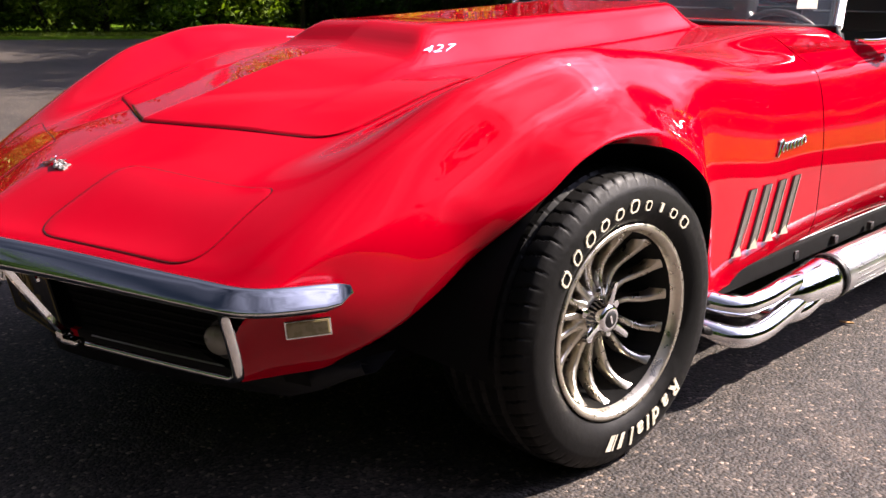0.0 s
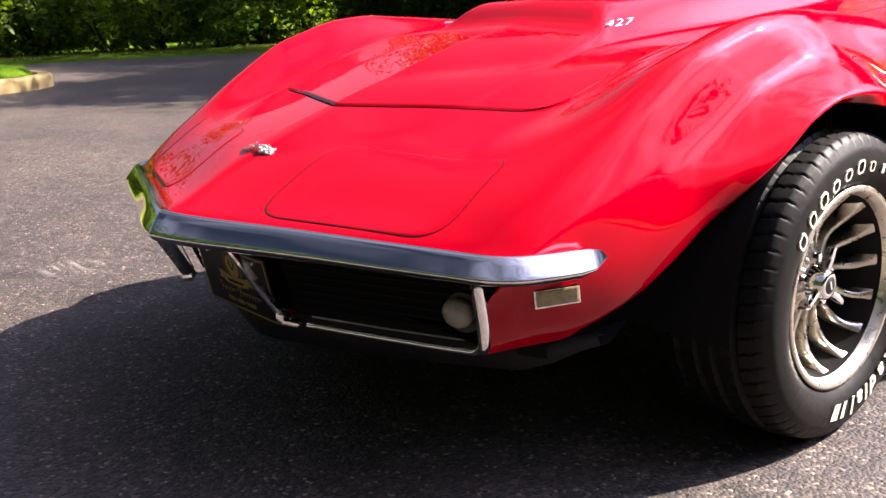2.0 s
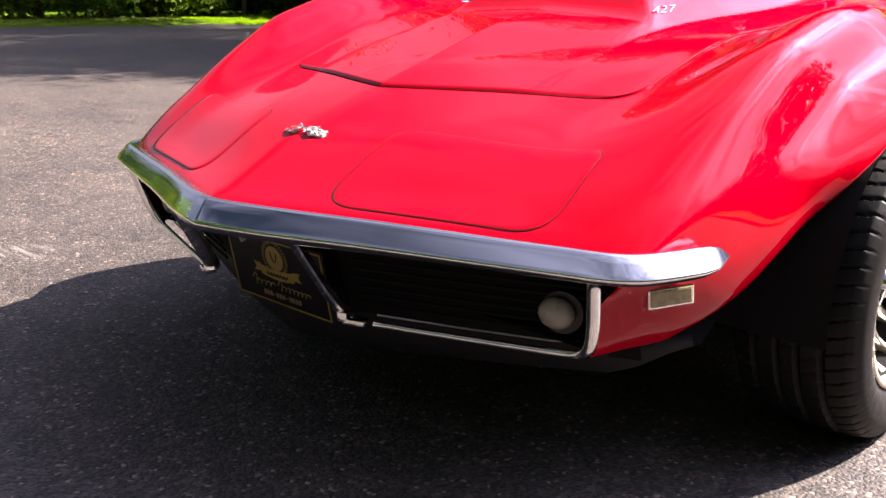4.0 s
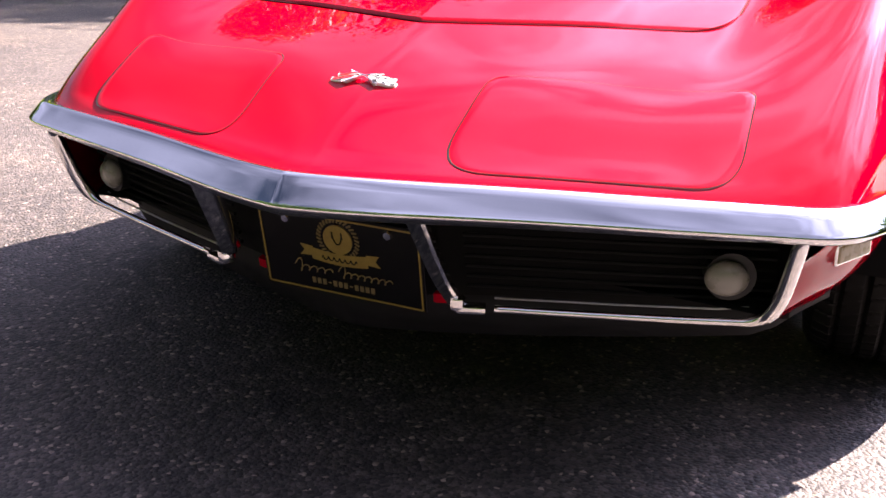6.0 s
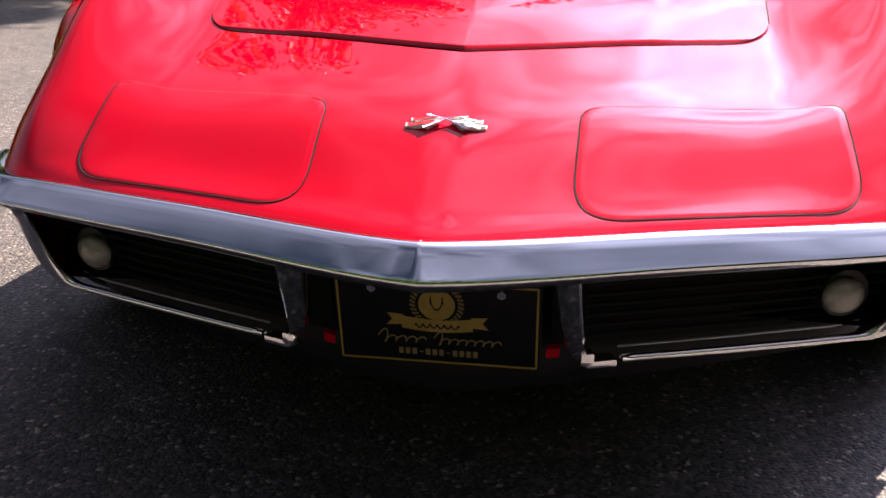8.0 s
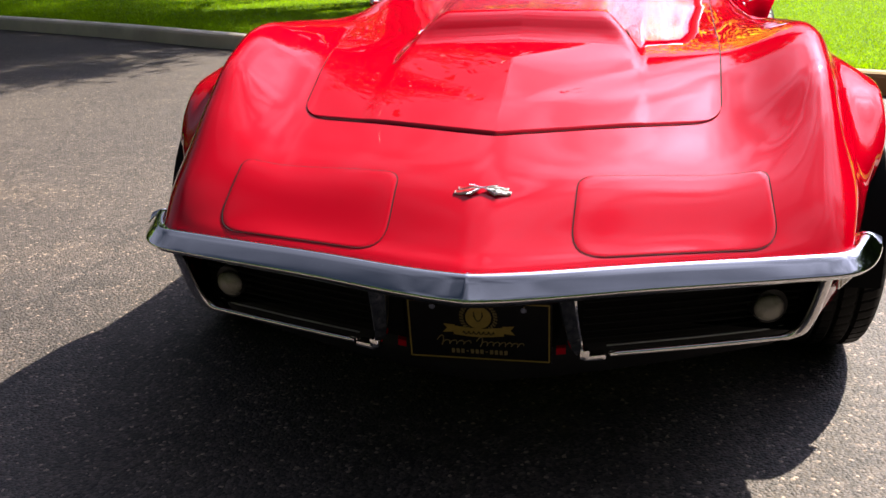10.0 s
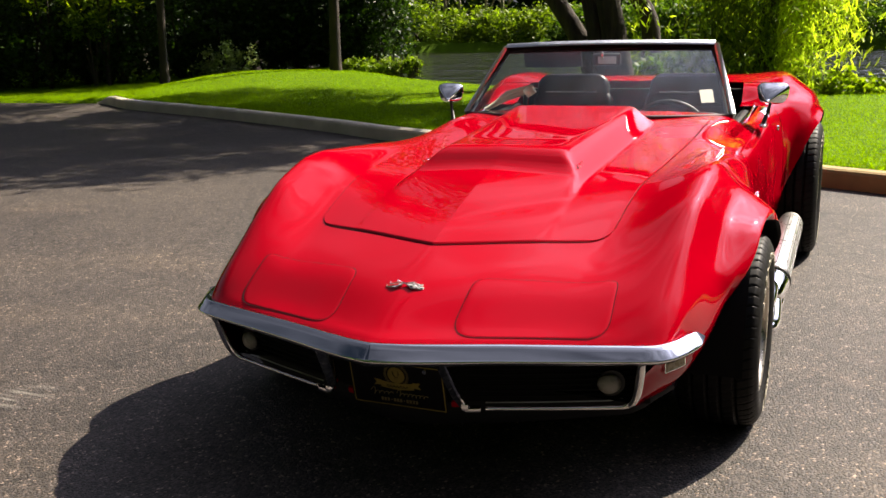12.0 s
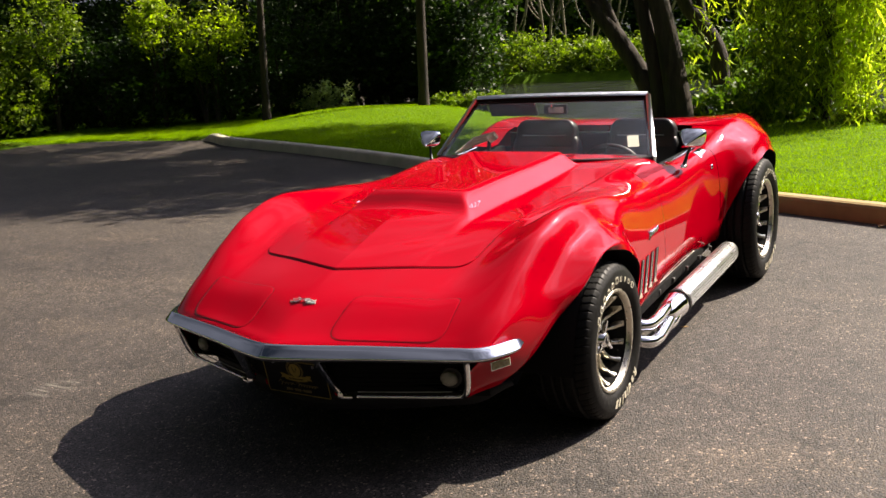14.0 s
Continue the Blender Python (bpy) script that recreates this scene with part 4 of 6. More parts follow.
def build_body(car):
    last = sum(COUNTS)
    shell("front_bodywork", -1.05, 1.06, 0, last, car, "glossy red flared front bodywork")
    for side in (1, -1):
        DOORS[side] = shell("door", 1.065, 2.02, COL3 - 3, last, car, "glossy red door", both=False, side=side)
    for side in (1, -1):
        shell("rear_fender", 2.025, 3.55, COL3, last, car, "glossy red flared rear fender", both=False, side=side)
    shell("rear_deck", 2.36, 3.55, 0, COL3, car, "glossy red rear deck")
    shell("cowl", 1.065, 1.42, 0, COL3, car, "glossy red cowl panel")
    # cockpit sides: inner edge of the door tops and hips
    for side in (1, -1):
        shell("cockpit_rim", 2.025, 2.36, COL2, COL3, car, "red cockpit rim", both=False, side=side)
    # inner return of the lower edge: wheel wells and underside
    for side in (1, -1):
        v, st = [], [float(s) for s in STATIONS]
        for s in st:
            x, z = SECTIONS[s][-1]
            y = float(plan_y(x, s)) + 0.32 * max(0, 0.50 - z) * (1 - float(step(-1.0, -0.86, s)))
            for dx, dz in ((0.0, 0.0), (-0.012, -0.004), (-0.02, 0.012), (-0.36, 0.02), (-0.37, -0.12 if z > 0.45 else 0.0)):
                v.append((side * (x + dx), y, z + dz))
        mesh_object("wheel_well", v, grid_faces(len(st), 5), BLACK_MATT, car, "black inner wheel well")
    # splash shields ahead of the front tyres, unseen, added to stop sun leaking through
    for side in (1, -1):
        v = []
        for a in np.linspace(radians(70), radians(184), 22):
            y, z = 0.388 * math.cos(a), HUB_Z + 0.388 * math.sin(a)
            sec = section(float(np.clip(y + 0.02, -0.5, 0.5)))
            v += [(side * min(0.935, sec[-1, 0] - 0.012), y, z), (side * 0.45, y, z)]
        mesh_object("splash_shield", v, grid_faces(22, 2), BLACK_MATT, car, "black inner splash shield")
    # floor pan and dark engine bay block so that no light leaks through
    bm = bmesh.new()
    box(bm, (0, 1.6, 0.24), (1.1, 4.2, 0.06), 0.01)
    box(bm, (0, -0.25, 0.42), (1.0, 0.9, 0.34), 0.03)
    box(bm, (0, 0.75, 0.45), (1.2, 0.75, 0.36), 0.03)
    box(bm, (0, 3.0, 0.5), (1.1, 0.8, 0.4), 0.03)
    part("underbody", bm, BLACK_MATT, car, "black underside")
    bm = bmesh.new()
    end = SECTIONS[float(STATIONS[-1])]
    ring = [(x, float(plan_y(x, STATIONS[-1])), z) for x, z in end]
    ring += [(-x, y, z) for x, y, z in reversed(ring) if x > 1e-6]
    hub = bm.verts.new((0, ring[0][1] + 0.03, 0.55))
    vs = [bm.verts.new(q) for q in ring]
    for k in range(len(vs)):
        bm.faces.new((hub, vs[k], vs[(k + 1) % len(vs)]))
    part("tail_panel", bm, PAINT, car, "red tail panel")


# the hood with its raised ducted bulge
hood_half = curve([(-0.61, 0.520), (-0.3, 0.536), (0.4, 0.566), (1.19, 0.605)])
HOOD_S = -0.598


def soft_least(a, b, r):
    return -r * np.logaddexp(-np.asarray(a) / r, -np.asarray(b) / r)


def bulge(x, s):
    """Height of the scoop: a V-fronted apron, a riser and a long roof between flat sloping sides."""
    q = np.abs(x)
    y = plan_y(q, s)
    start = -0.45 + 0.75 * np.minimum(q, 0.36)
    front = 0.0
    for d in (-0.030, -0.015, 0.0, 0.015, 0.030):
        v = y + d
        low = 0.034 * np.clip((v - start) / (0.0 - start), 0, 1)
        front = front + (low + 0.060 * np.clip((v + 0.012) / 0.088, 0, 1)) / 5
    front = front + 0.016 * np.maximum(0, 1 - q / 0.30) * np.clip((y - start) / 0.25, 0, 1) * (1 - step(0.02, 0.30, y))
    front = front - 0.014 * step(0.3, 1.1, s)
    foot = 0.342 + 0.022 * step(0.1, 1.1, s)
    flank = (foot - q) * 0.95
    h = soft_least(front, flank, 0.0085)
    h = 0.003 * np.logaddexp(0, h / 0.003)
    return h * (1 - step(1.07, 1.17, s))


def build_hood(car):
    ss = np.concatenate([np.linspace(HOOD_S, HOOD_S + 0.068, 14), np.linspace(HOOD_S + 0.076, -0.10, 58), np.linspace(-0.094, 0.075, 44), np.linspace(0.09, 1.0, 40), np.linspace(1.02, 1.185, 16)])
    us = np.concatenate([[-1.0], np.linspace(-0.996, -0.8, 8), np.linspace(-0.78, 0.78, 189), np.linspace(0.8, 0.996, 8), [1.0]])
    v = []
    r = 0.065
    for k, s in enumerate(ss):
        sec = section(float(s))
        e = float(hood_half(s))
        q = s - HOOD_S
        if q < r:
            e = e - r + math.sqrt(max(0.0, r * r - (r - q) ** 2))
        for j, u in enumerate(us):
            x = e * u
            z = float(np.interp(abs(x), sec[:COL3 + 5, 0], sec[:COL3 + 5, 1])) + 0.004 + float(bulge(x, s))
            if j in (0, len(us) - 1) or k in (0, len(ss) - 1):
                z -= 0.006
            v.append((x, float(plan_y(x, s)), z))
    hood = mesh_object("hood", v, grid_faces(len(ss), len(us)), PAINT, car, "glossy red hood with a raised scoop")
    hood.data.set_sharp_from_angle(angle=radians(40))
    # dark shut line round the hood
    line = [(hood_half(s) + 0.0, s) for s in np.linspace(1.17, HOOD_S + 0.073, 60)]
    for a in np.linspace(0, math.pi / 2, 10):
        line.append((0.5205 - r + r * math.cos(a), HOOD_S + 0.066 - r * math.sin(a)))
    full = line + [(x, HOOD_S) for x in np.linspace(0.445, 0.0, 18)]
    full = full + [(-x, s) for x, s in full[-2::-1]]
    gap_ribbon("hood_gap", full, 0.0019, hood)
    return hood


def gap_ribbon(name, line, half, parent):
    """A narrow black shut line laid on the upper body along (x, station) points."""
    pts = [np.array([float(x), float(plan_y(x, s)), top_z(x, s) + 0.0012]) for x, s in line]
    v = []
    for k, p in enumerate(pts):
        way = pts[min(k + 1, len(pts) - 1)] - pts[max(k - 1, 0)]
        side = np.array([-way[1], way[0], 0.0])
        side /= np.linalg.norm(side) + 1e-9
        for q in (-half, half):
            x, y = p[0] + side[0] * q, p[1] + side[1] * q
            v.append((x, y, p[2] + (top_z(x, line[k][1]) - top_z(p[0], line[k][1]))))
    return mesh_object(name, v, grid_faces(len(pts), 2), BLACK_MATT, parent, "dark shut line")


def build_headlight_lids(car):
    for side in (1, -1):
        # rounded outline in (x, station)
        corner = [(0.197, -0.796, 0.035), (0.602, -0.824, 0.030), (0.612, -1.022, 0.065), (0.190, -1.014, 0.080)]
        c = np.array([q[:2] for q in corner])
        out = []
        for k in range(4):
            p, a, b = c[k], c[k - 1], c[(k + 1) % 4]
            r = corner[k][2]
            ua, ub = (a - p) / np.linalg.norm(a - p), (b - p) / np.linalg.norm(b - p)
            rr = min(r, 0.45 * np.linalg.norm(a - p), 0.45 * np.linalg.norm(b - p))
            for u in np.linspace(0, 1, 9):
                out.append((1 - u) ** 2 * (p + ua * rr) + 2 * u * (1 - u) * p + u * u * (p + ub * rr))
            nxt = c[(k + 1) % 4]
            rn = min(corner[(k + 1) % 4][2], 0.45 * np.linalg.norm(nxt - p))
            s0, s1 = p + ub * rr, nxt - ub * rn
            for u in np.linspace(0.1, 0.9, 9):
                out.append(s0 + (s1 - s0) * u)
        out = np.array(out)
        mid = out.mean(0)
        rings = [1.0, 0.995, 0.985, 0.93, 0.8, 0.55, 0.35, 0.15]
        lift = [-0.003, 0.0006, 0.0014, 0.0016, 0.0018, 0.002, 0.002, 0.002]
        v = []
        for q, h in zip(rings, lift):
            for p in out:
                x, s = mid + (p - mid) * q
                v.append((side * x, float(plan_y(x, s)), top_z(x, s) + h))
        n = len(out)
        f = grid_faces(len(rings), n, True)
        v.append((side * mid[0], float(plan_y(mid[0], mid[1])), top_z(*mid) + 0.002))
        f += [((len(rings) - 1) * n + j, (len(rings) - 1) * n + (j + 1) % n, len(v) - 1) for j in range(n)]
        if side > 0:
            f = [q[::-1] for q in f]
        lid = mesh_object("headlight_lid", v, f, PAINT, car, "red pop-up headlight lid, closed")
        lid.data.set_sharp_from_angle(angle=radians(32))
        ring = [(side * x, s) for x, s in out] + [(side * out[0][0], out[0][1])]
        gap_ribbon("headlight_gap", ring, 0.0013, lid)


# bumper line in plan
def bumper_line(x):
    return -1.062 + float(curve([(0, 0), (0.03, 0.006), (0.36, 0.123), (0.66, 0.227), (0.74, 0.258), (0.777, 0.290), (0.802, 0.335), (0.835, 0.425), (0.85, 0.468)])(abs(x)))


def build_bumper(car):
    # section: out from the body (o), height (h)
    prof = [(-0.034, 0.015), (-0.014, 0.0195), (-0.009, 0.019), (-0.004, 0.0155), (0.005, 0.0035), (0.0125, -0.007), (0.0185, -0.0155), (0.0218, -0.0205), (0.0234, -0.0238), (0.0232, -0.0262), (0.0215, -0.0290), (0.0150, -0.0378), (0.0130, -0.0395), (0.004, -0.042), (-0.02, -0.044), (-0.04, -0.040)]
    xs = np.concatenate([-np.geomspace(0.838, 0.60, 34), np.linspace(-0.59, -0.03, 30), np.linspace(-0.026, 0.026, 11), np.linspace(0.03, 0.59, 30), np.geomspace(0.60, 0.838, 34)])
    v = []
    for k, x in enumerate(xs):
        e = 1e-3
        way = Vector((2 * e, bumper_line(x + e) - bumper_line(x - e), 0)).normalized()
        out = Vector((way.y, -way.x, 0))
        zc = 0.549 - 0.012 * (abs(x) / 0.83)
        end = math.sqrt(max(0.04, 1 - (max(0.0, abs(x) - 0.822) / 0.0165) ** 2))
        scale = end
        for o, h in prof:
            h = -0.03 + (h + 0.03) * (1.02 - 0.26 * abs(x) / 0.83)
            p = Vector((x, bumper_line(x), zc)) + out * (o * (0.6 + 0.4 * end)) + Vector((0, 0, h * scale))
            v.append(p)
    f = grid_faces(len(xs), len(prof), True)
    f += [tuple(range(len(prof))), tuple(reversed(range((len(xs) - 1) * len(prof), len(xs) * len(prof))))]
    mesh_object("front_bumper", v, f, BUMPER_CHROME, car, "chrome pointed front bumper blade")


def grille_y(x, z=0.345):
    """The grille plane: swept back from the centre and leaning forward to the top."""
    return -0.985 + 0.34 * abs(x) + 0.06 * max(0, abs(x) - 0.6) - 0.27 * (z - 0.345)


def build_grille(car):
    for side in (1, -1):
        g = mesh_object("grille", [(side * x, grille_y(x, z) + 0.075, z) for x in (0.17, 0.40, 0.70) for z in (0.33, 0.53)],
                        [(0, 2, 3, 1), (2, 4, 5, 3)], BLACK_MATT, car, "black egg-crate grille")
        for k in range(8):
            z = 0.362 + 0.019 * k
            pts = [(side * x, grille_y(x, z) + 0.045, z) for x in (0.22, 0.35, 0.5, 0.675)]
            tube("grille_bar", pts, 0.0035, BLACK_MATT, g, sides=6)
        # chrome surround: lower bar and outer post
        tube("grille_surround", bezier([(side * 0.276, grille_y(0.276) + 0.002, 0.338), (side * 0.40, grille_y(0.40), 0.338), (side * 0.60, grille_y(0.60) - 0.004, 0.341), (side * 0.664, grille_y(0.664) - 0.012, 0.349), (side * 0.692, -0.781, 0.395), (side * 0.711, -0.811, 0.505)], 6), [0.0065] * 15 + [0.007, 0.008, 0.009, 0.010, 0.011] + [0.0125] * 30, CHROME, car, "chrome grille surround", sides=12)
        tube("grille_inner_bar", [(side * x, grille_y(x, z) + 0.02, z) for x, z in ((0.27, 0.350), (0.45, 0.350), (0.60, 0.353), (0.645, 0.358))], 0.002, STEEL, car, sides=8)
        # inner post: a flat chrome bar that turns outward into its foot
        pts = bezier([(side * x, grille_y(x, z) - 0.002 - 0.26 * (z - 0.343), z) for x, z in ((0.190, 0.512), (0.196, 0.45), (0.203, 0.395), (0.212, 0.358), (0.222, 0.343))], 6)
        v = []
        for k, p in enumerate(pts):
            way = (pts[min(k + 1, len(pts) - 1)] - pts[max(k - 1, 0)]).normalized()
            flat = Vector((-side * way.z, 0.25 * way.z, way.x)).normalized()
            hw = 0.0195 - 0.007 * k / len(pts)
            for a, d in ((-1, 0.016), (-1, 0.003), (-0.78, -0.002), (0.78, -0.002), (1, 0.003), (1, 0.016)):
                v.append(p + flat * (a * hw) + Vector((0, d, 0)))
        post = mesh_object("grille_post", v, grid_faces(len(pts), 6, True), CHROME, car, "flat chrome grille end post")
        post.data.set_sharp_from_angle(angle=radians(35))
        bm = bmesh.new()
        box(bm, (side * 0.243, grille_y(0.243, 0.342) - 0.005, 0.340), (0.048, 0.026, 0.013), 0.005, pose(0, 0, 0, 0, 0, side * 19))
        box(bm, (side * 0.222, grille_y(0.222, 0.35) - 0.004, 0.349), (0.022, 0.026, 0.022), 0.006, pose(0, 0, 0, 0, 0, side * 19))
        part("post_foot", bm, CHROME, car, "chrome foot of the grille post", angle=40)
        # body-coloured corner beside the plate
        mesh_object("grille_sill", [(side * x, grille_y(x, z) + d, z) for x in (0.164, 0.170, 0.177, 0.184) for z, d in ((0.322, 0.046), (0.338, 0.048), (0.340, 0.06))], grid_faces(4, 3), PAINT, car, "red body-coloured corner beside the plate", smooth=False)
        # parking lamp
        lamp = thing("parking_lamp", "", "")
        lamp.parent = car
        bm = bmesh.new()
        ball(bm, (side * 0.609, grille_y(0.609, 0.408) + 0.026, 0.408), (0.034, 0.018, 0.029), pose(0, 0, 0, 0, 0, side * 18))
        part("lens", bm, LENS, lamp, "milky round lamp lens", smooth=True)
        bm = bmesh.new()
        bmesh.ops.create_cone(bm, cap_ends=True, segments=24, radius1=0.039, radius2=0.039, depth=0.03, matrix=Matrix.Translation((side * 0.609, grille_y(0.609, 0.408) + 0.049, 0.408)) @ pose(0, 0, 0, 90, 0, side * 18))
        part("lamp_housing", bm, BLACK, lamp)
        # side marker lamp on the corner
        m = thing("marker_lamp", "", "")
        m.parent = car
        mt = Matrix.Translation((side * 0.777, -0.681, 0.456)) @ pose(0, 0, 0, 0, side * -4, side * 57)
        bm = bmesh.new()
        box(bm, (0, 0, 0), (0.078, 0.012, 0.030), 0.004, mt)
        part("lens", bm, AMBER, m, "pale ribbed marker lens")
        bm = bmesh.new()
        box(bm, (0, 0, 0), (0.084, 0.008, 0.036), 0.003, mt)
        part("bezel", bm, CHROME_DULL, m, "thin chrome bezel")
    # backing behind the grilles and plate
    xs = np.linspace(-0.70, 0.70, 15)
    mesh_object("radiator_baffle", [(x, grille_y(x, z) + 0.10, z) for x in xs for z in (0.30, 0.54)], grid_faces(15, 2), BLACK_MATT, car, "black baffle behind the grille", smooth=False)
    # black front air dam
    v, n = [], 40
    for k in range(n + 1):
        x = -0.755 + 1.51 * k / n
        y = -0.852 + 0.36 * abs(x) ** 1.25 + 1.2 * max(0, abs(x) - 0.66) ** 1.3
        lo = 0.236 + 0.036 * (abs(x) / 0.74) ** 1.5 + 0.045 * float(step(0.64, 0.76, abs(x)))
        hi = 0.335
        v += [(x, y + 0.01, hi), (x, y - 0.012, (hi + lo) / 2 + 0.02), (x, y, lo), (x, y + 0.03, lo - 0.004), (x, y + 0.08, lo + 0.03)]
    mesh_object("air_dam", v, grid_faces(n + 1, 5), DAM_GREY, car, "dusty dark grey chin air dam")
    # plate
    pl = thing("licence_plate", "", "")
    pl.parent = car
    pl["label"] = "black and gold dealer plate"
    pl.matrix_basis = Matrix.Translation((0, -0.897, 0.380)) @ pose(0, 0, 0, 10.0, 0, 0) @ Matrix.Scale(1.02, 4)
    bm = bmesh.new()
    box(bm, (0, 0, 0), (0.305, 0.004, 0.152), 0.0015)
    part("plate_panel", bm, PLATE_BLACK, pl, "black plate")
    bm = bmesh.new()
    for dx, dz, w, h in ((0, 0.071, 0.294, 0.003), (0, -0.071, 0.294, 0.003), (-0.147, 0, 0.003, 0.142), (0.147, 0, 0.003, 0.142)):
        box(bm, (dx, -0.0026, dz), (w, 0.0016, h))
    part("border", bm, GOLD, pl, "thin gold border")
    bm = bmesh.new()
    bmesh.ops.create_cone(bm, cap_ends=True, segments=32, radius1=0.027, radius2=0.027, depth=0.002, matrix=Matrix.Translation((0.0, -0.003, 0.034)) @ pose(0, 0, 0, 90))
    part("emblem_disc", bm, GOLD, pl, "gold disc")
    bm = bmesh.new()
    for k in range(26):
        a = math.radians(-140 + 280 * k / 25) + math.pi / 2
        box(bm, (0.036 * math.cos(a), -0.0026, 0.034 + 0.036 * math.sin(a)), (0.009, 0.0014, 0.0035), 0, pose(0, 0, 0, 0, -math.degrees(a) + 25, 0))
    part("wreath", bm, simple("dim_gold", (0.16, 0.12, 0.04), 0.5), pl, "dim gold wreath")
    v = []
    for k in range(21):
        x = -0.053 + 0.106 * k / 20
        zc = 0.002 - 0.006 * math.cos(x / 0.053 * 1.4)
        v += [(x, -0.0036, zc + 0.011), (x, -0.0036, zc - 0.011)]
    mesh_object("ribbon", v, grid_faces(21, 2), GOLD, pl, "gold ribbon", smooth=False)
    for s in (-1, 1):
        q = [(s * 0.050, -0.0032, 0.014), (s * 0.075, -0.0032, 0.016), (s * 0.067, -0.0032, 0.005), (s * 0.076, -0.0032, -0.006), (s * 0.050, -0.0032, -0.004)]
        mesh_object("ribbon_tail", q, [(0, 1, 2, 3, 4)], GOLD, pl, smooth=False)
    # unreadable script and number as plain strokes
    for q, amp, x0, x1, loops, z0, y0 in ((0, 0.011, -0.013, 0.013, 1.5, 0.037, -0.0046), (1, 0.0035, -0.034, 0.034, 6.5, -0.004, -0.0046)):
        pts = []
        for k in range(60):
            u = k / 59
            a = 2 * math.pi * loops * u
            pts.append((x0 + (x1 - x0) * u + 0.3 * amp * math.cos(a), y0, z0 + amp * math.sin(a)))
        tube("dark_stroke", pts, 0.0010, PLATE_BLACK, pl, "dark flourish on the gold", sides=5)
    gold_script = simple("gold_script", (0.24, 0.18, 0.06), 0.45)
    for x0, x1, loops in ((-0.088, -0.020, 4.5), (-0.004, 0.092, 7.5)):
        pts = []
        for k in range(90):
            u = k / 89
            tall = 0.0125 if u < 0.9 / loops else 0.0050
            a = 2 * math.pi * loops * u
            z = -0.031 + tall * math.sin(a) + (0.004 if tall > 0.01 else 0)
            pts.append((x0 + (x1 - x0) * u + 0.35 * (z + 0.031) - 0.003 * math.cos(a), -0.0030, z))
        tube("script_stroke", pts, 0.00115, gold_script, pl, "gold script stroke", sides=5)
    bm = bmesh.new()
    for k in range(12):
        if k not in (3, 7):
            box(bm, (-0.056 + 0.0102 * k, -0.0028, -0.053), (0.0066, 0.0014, 0.0105))
        else:
            box(bm, (-0.056 + 0.0102 * k, -0.0028, -0.053), (0.005, 0.0014, 0.002))
    part("number_strokes", bm, simple("gold_small", (0.20, 0.15, 0.06), 0.45), pl, "row of small gold bars")
    for s in (-1, 1):
        bm = bmesh.new()
        bmesh.ops.create_cone(bm, cap_ends=True, segments=6, radius1=0.008, radius2=0.007, depth=0.006, matrix=Matrix.Translation((s * 0.095, -0.005, 0.060)) @ pose(0, 0, 0, 90))
        part("plate_bolt", bm, CHROME, pl, "chrome bolt")


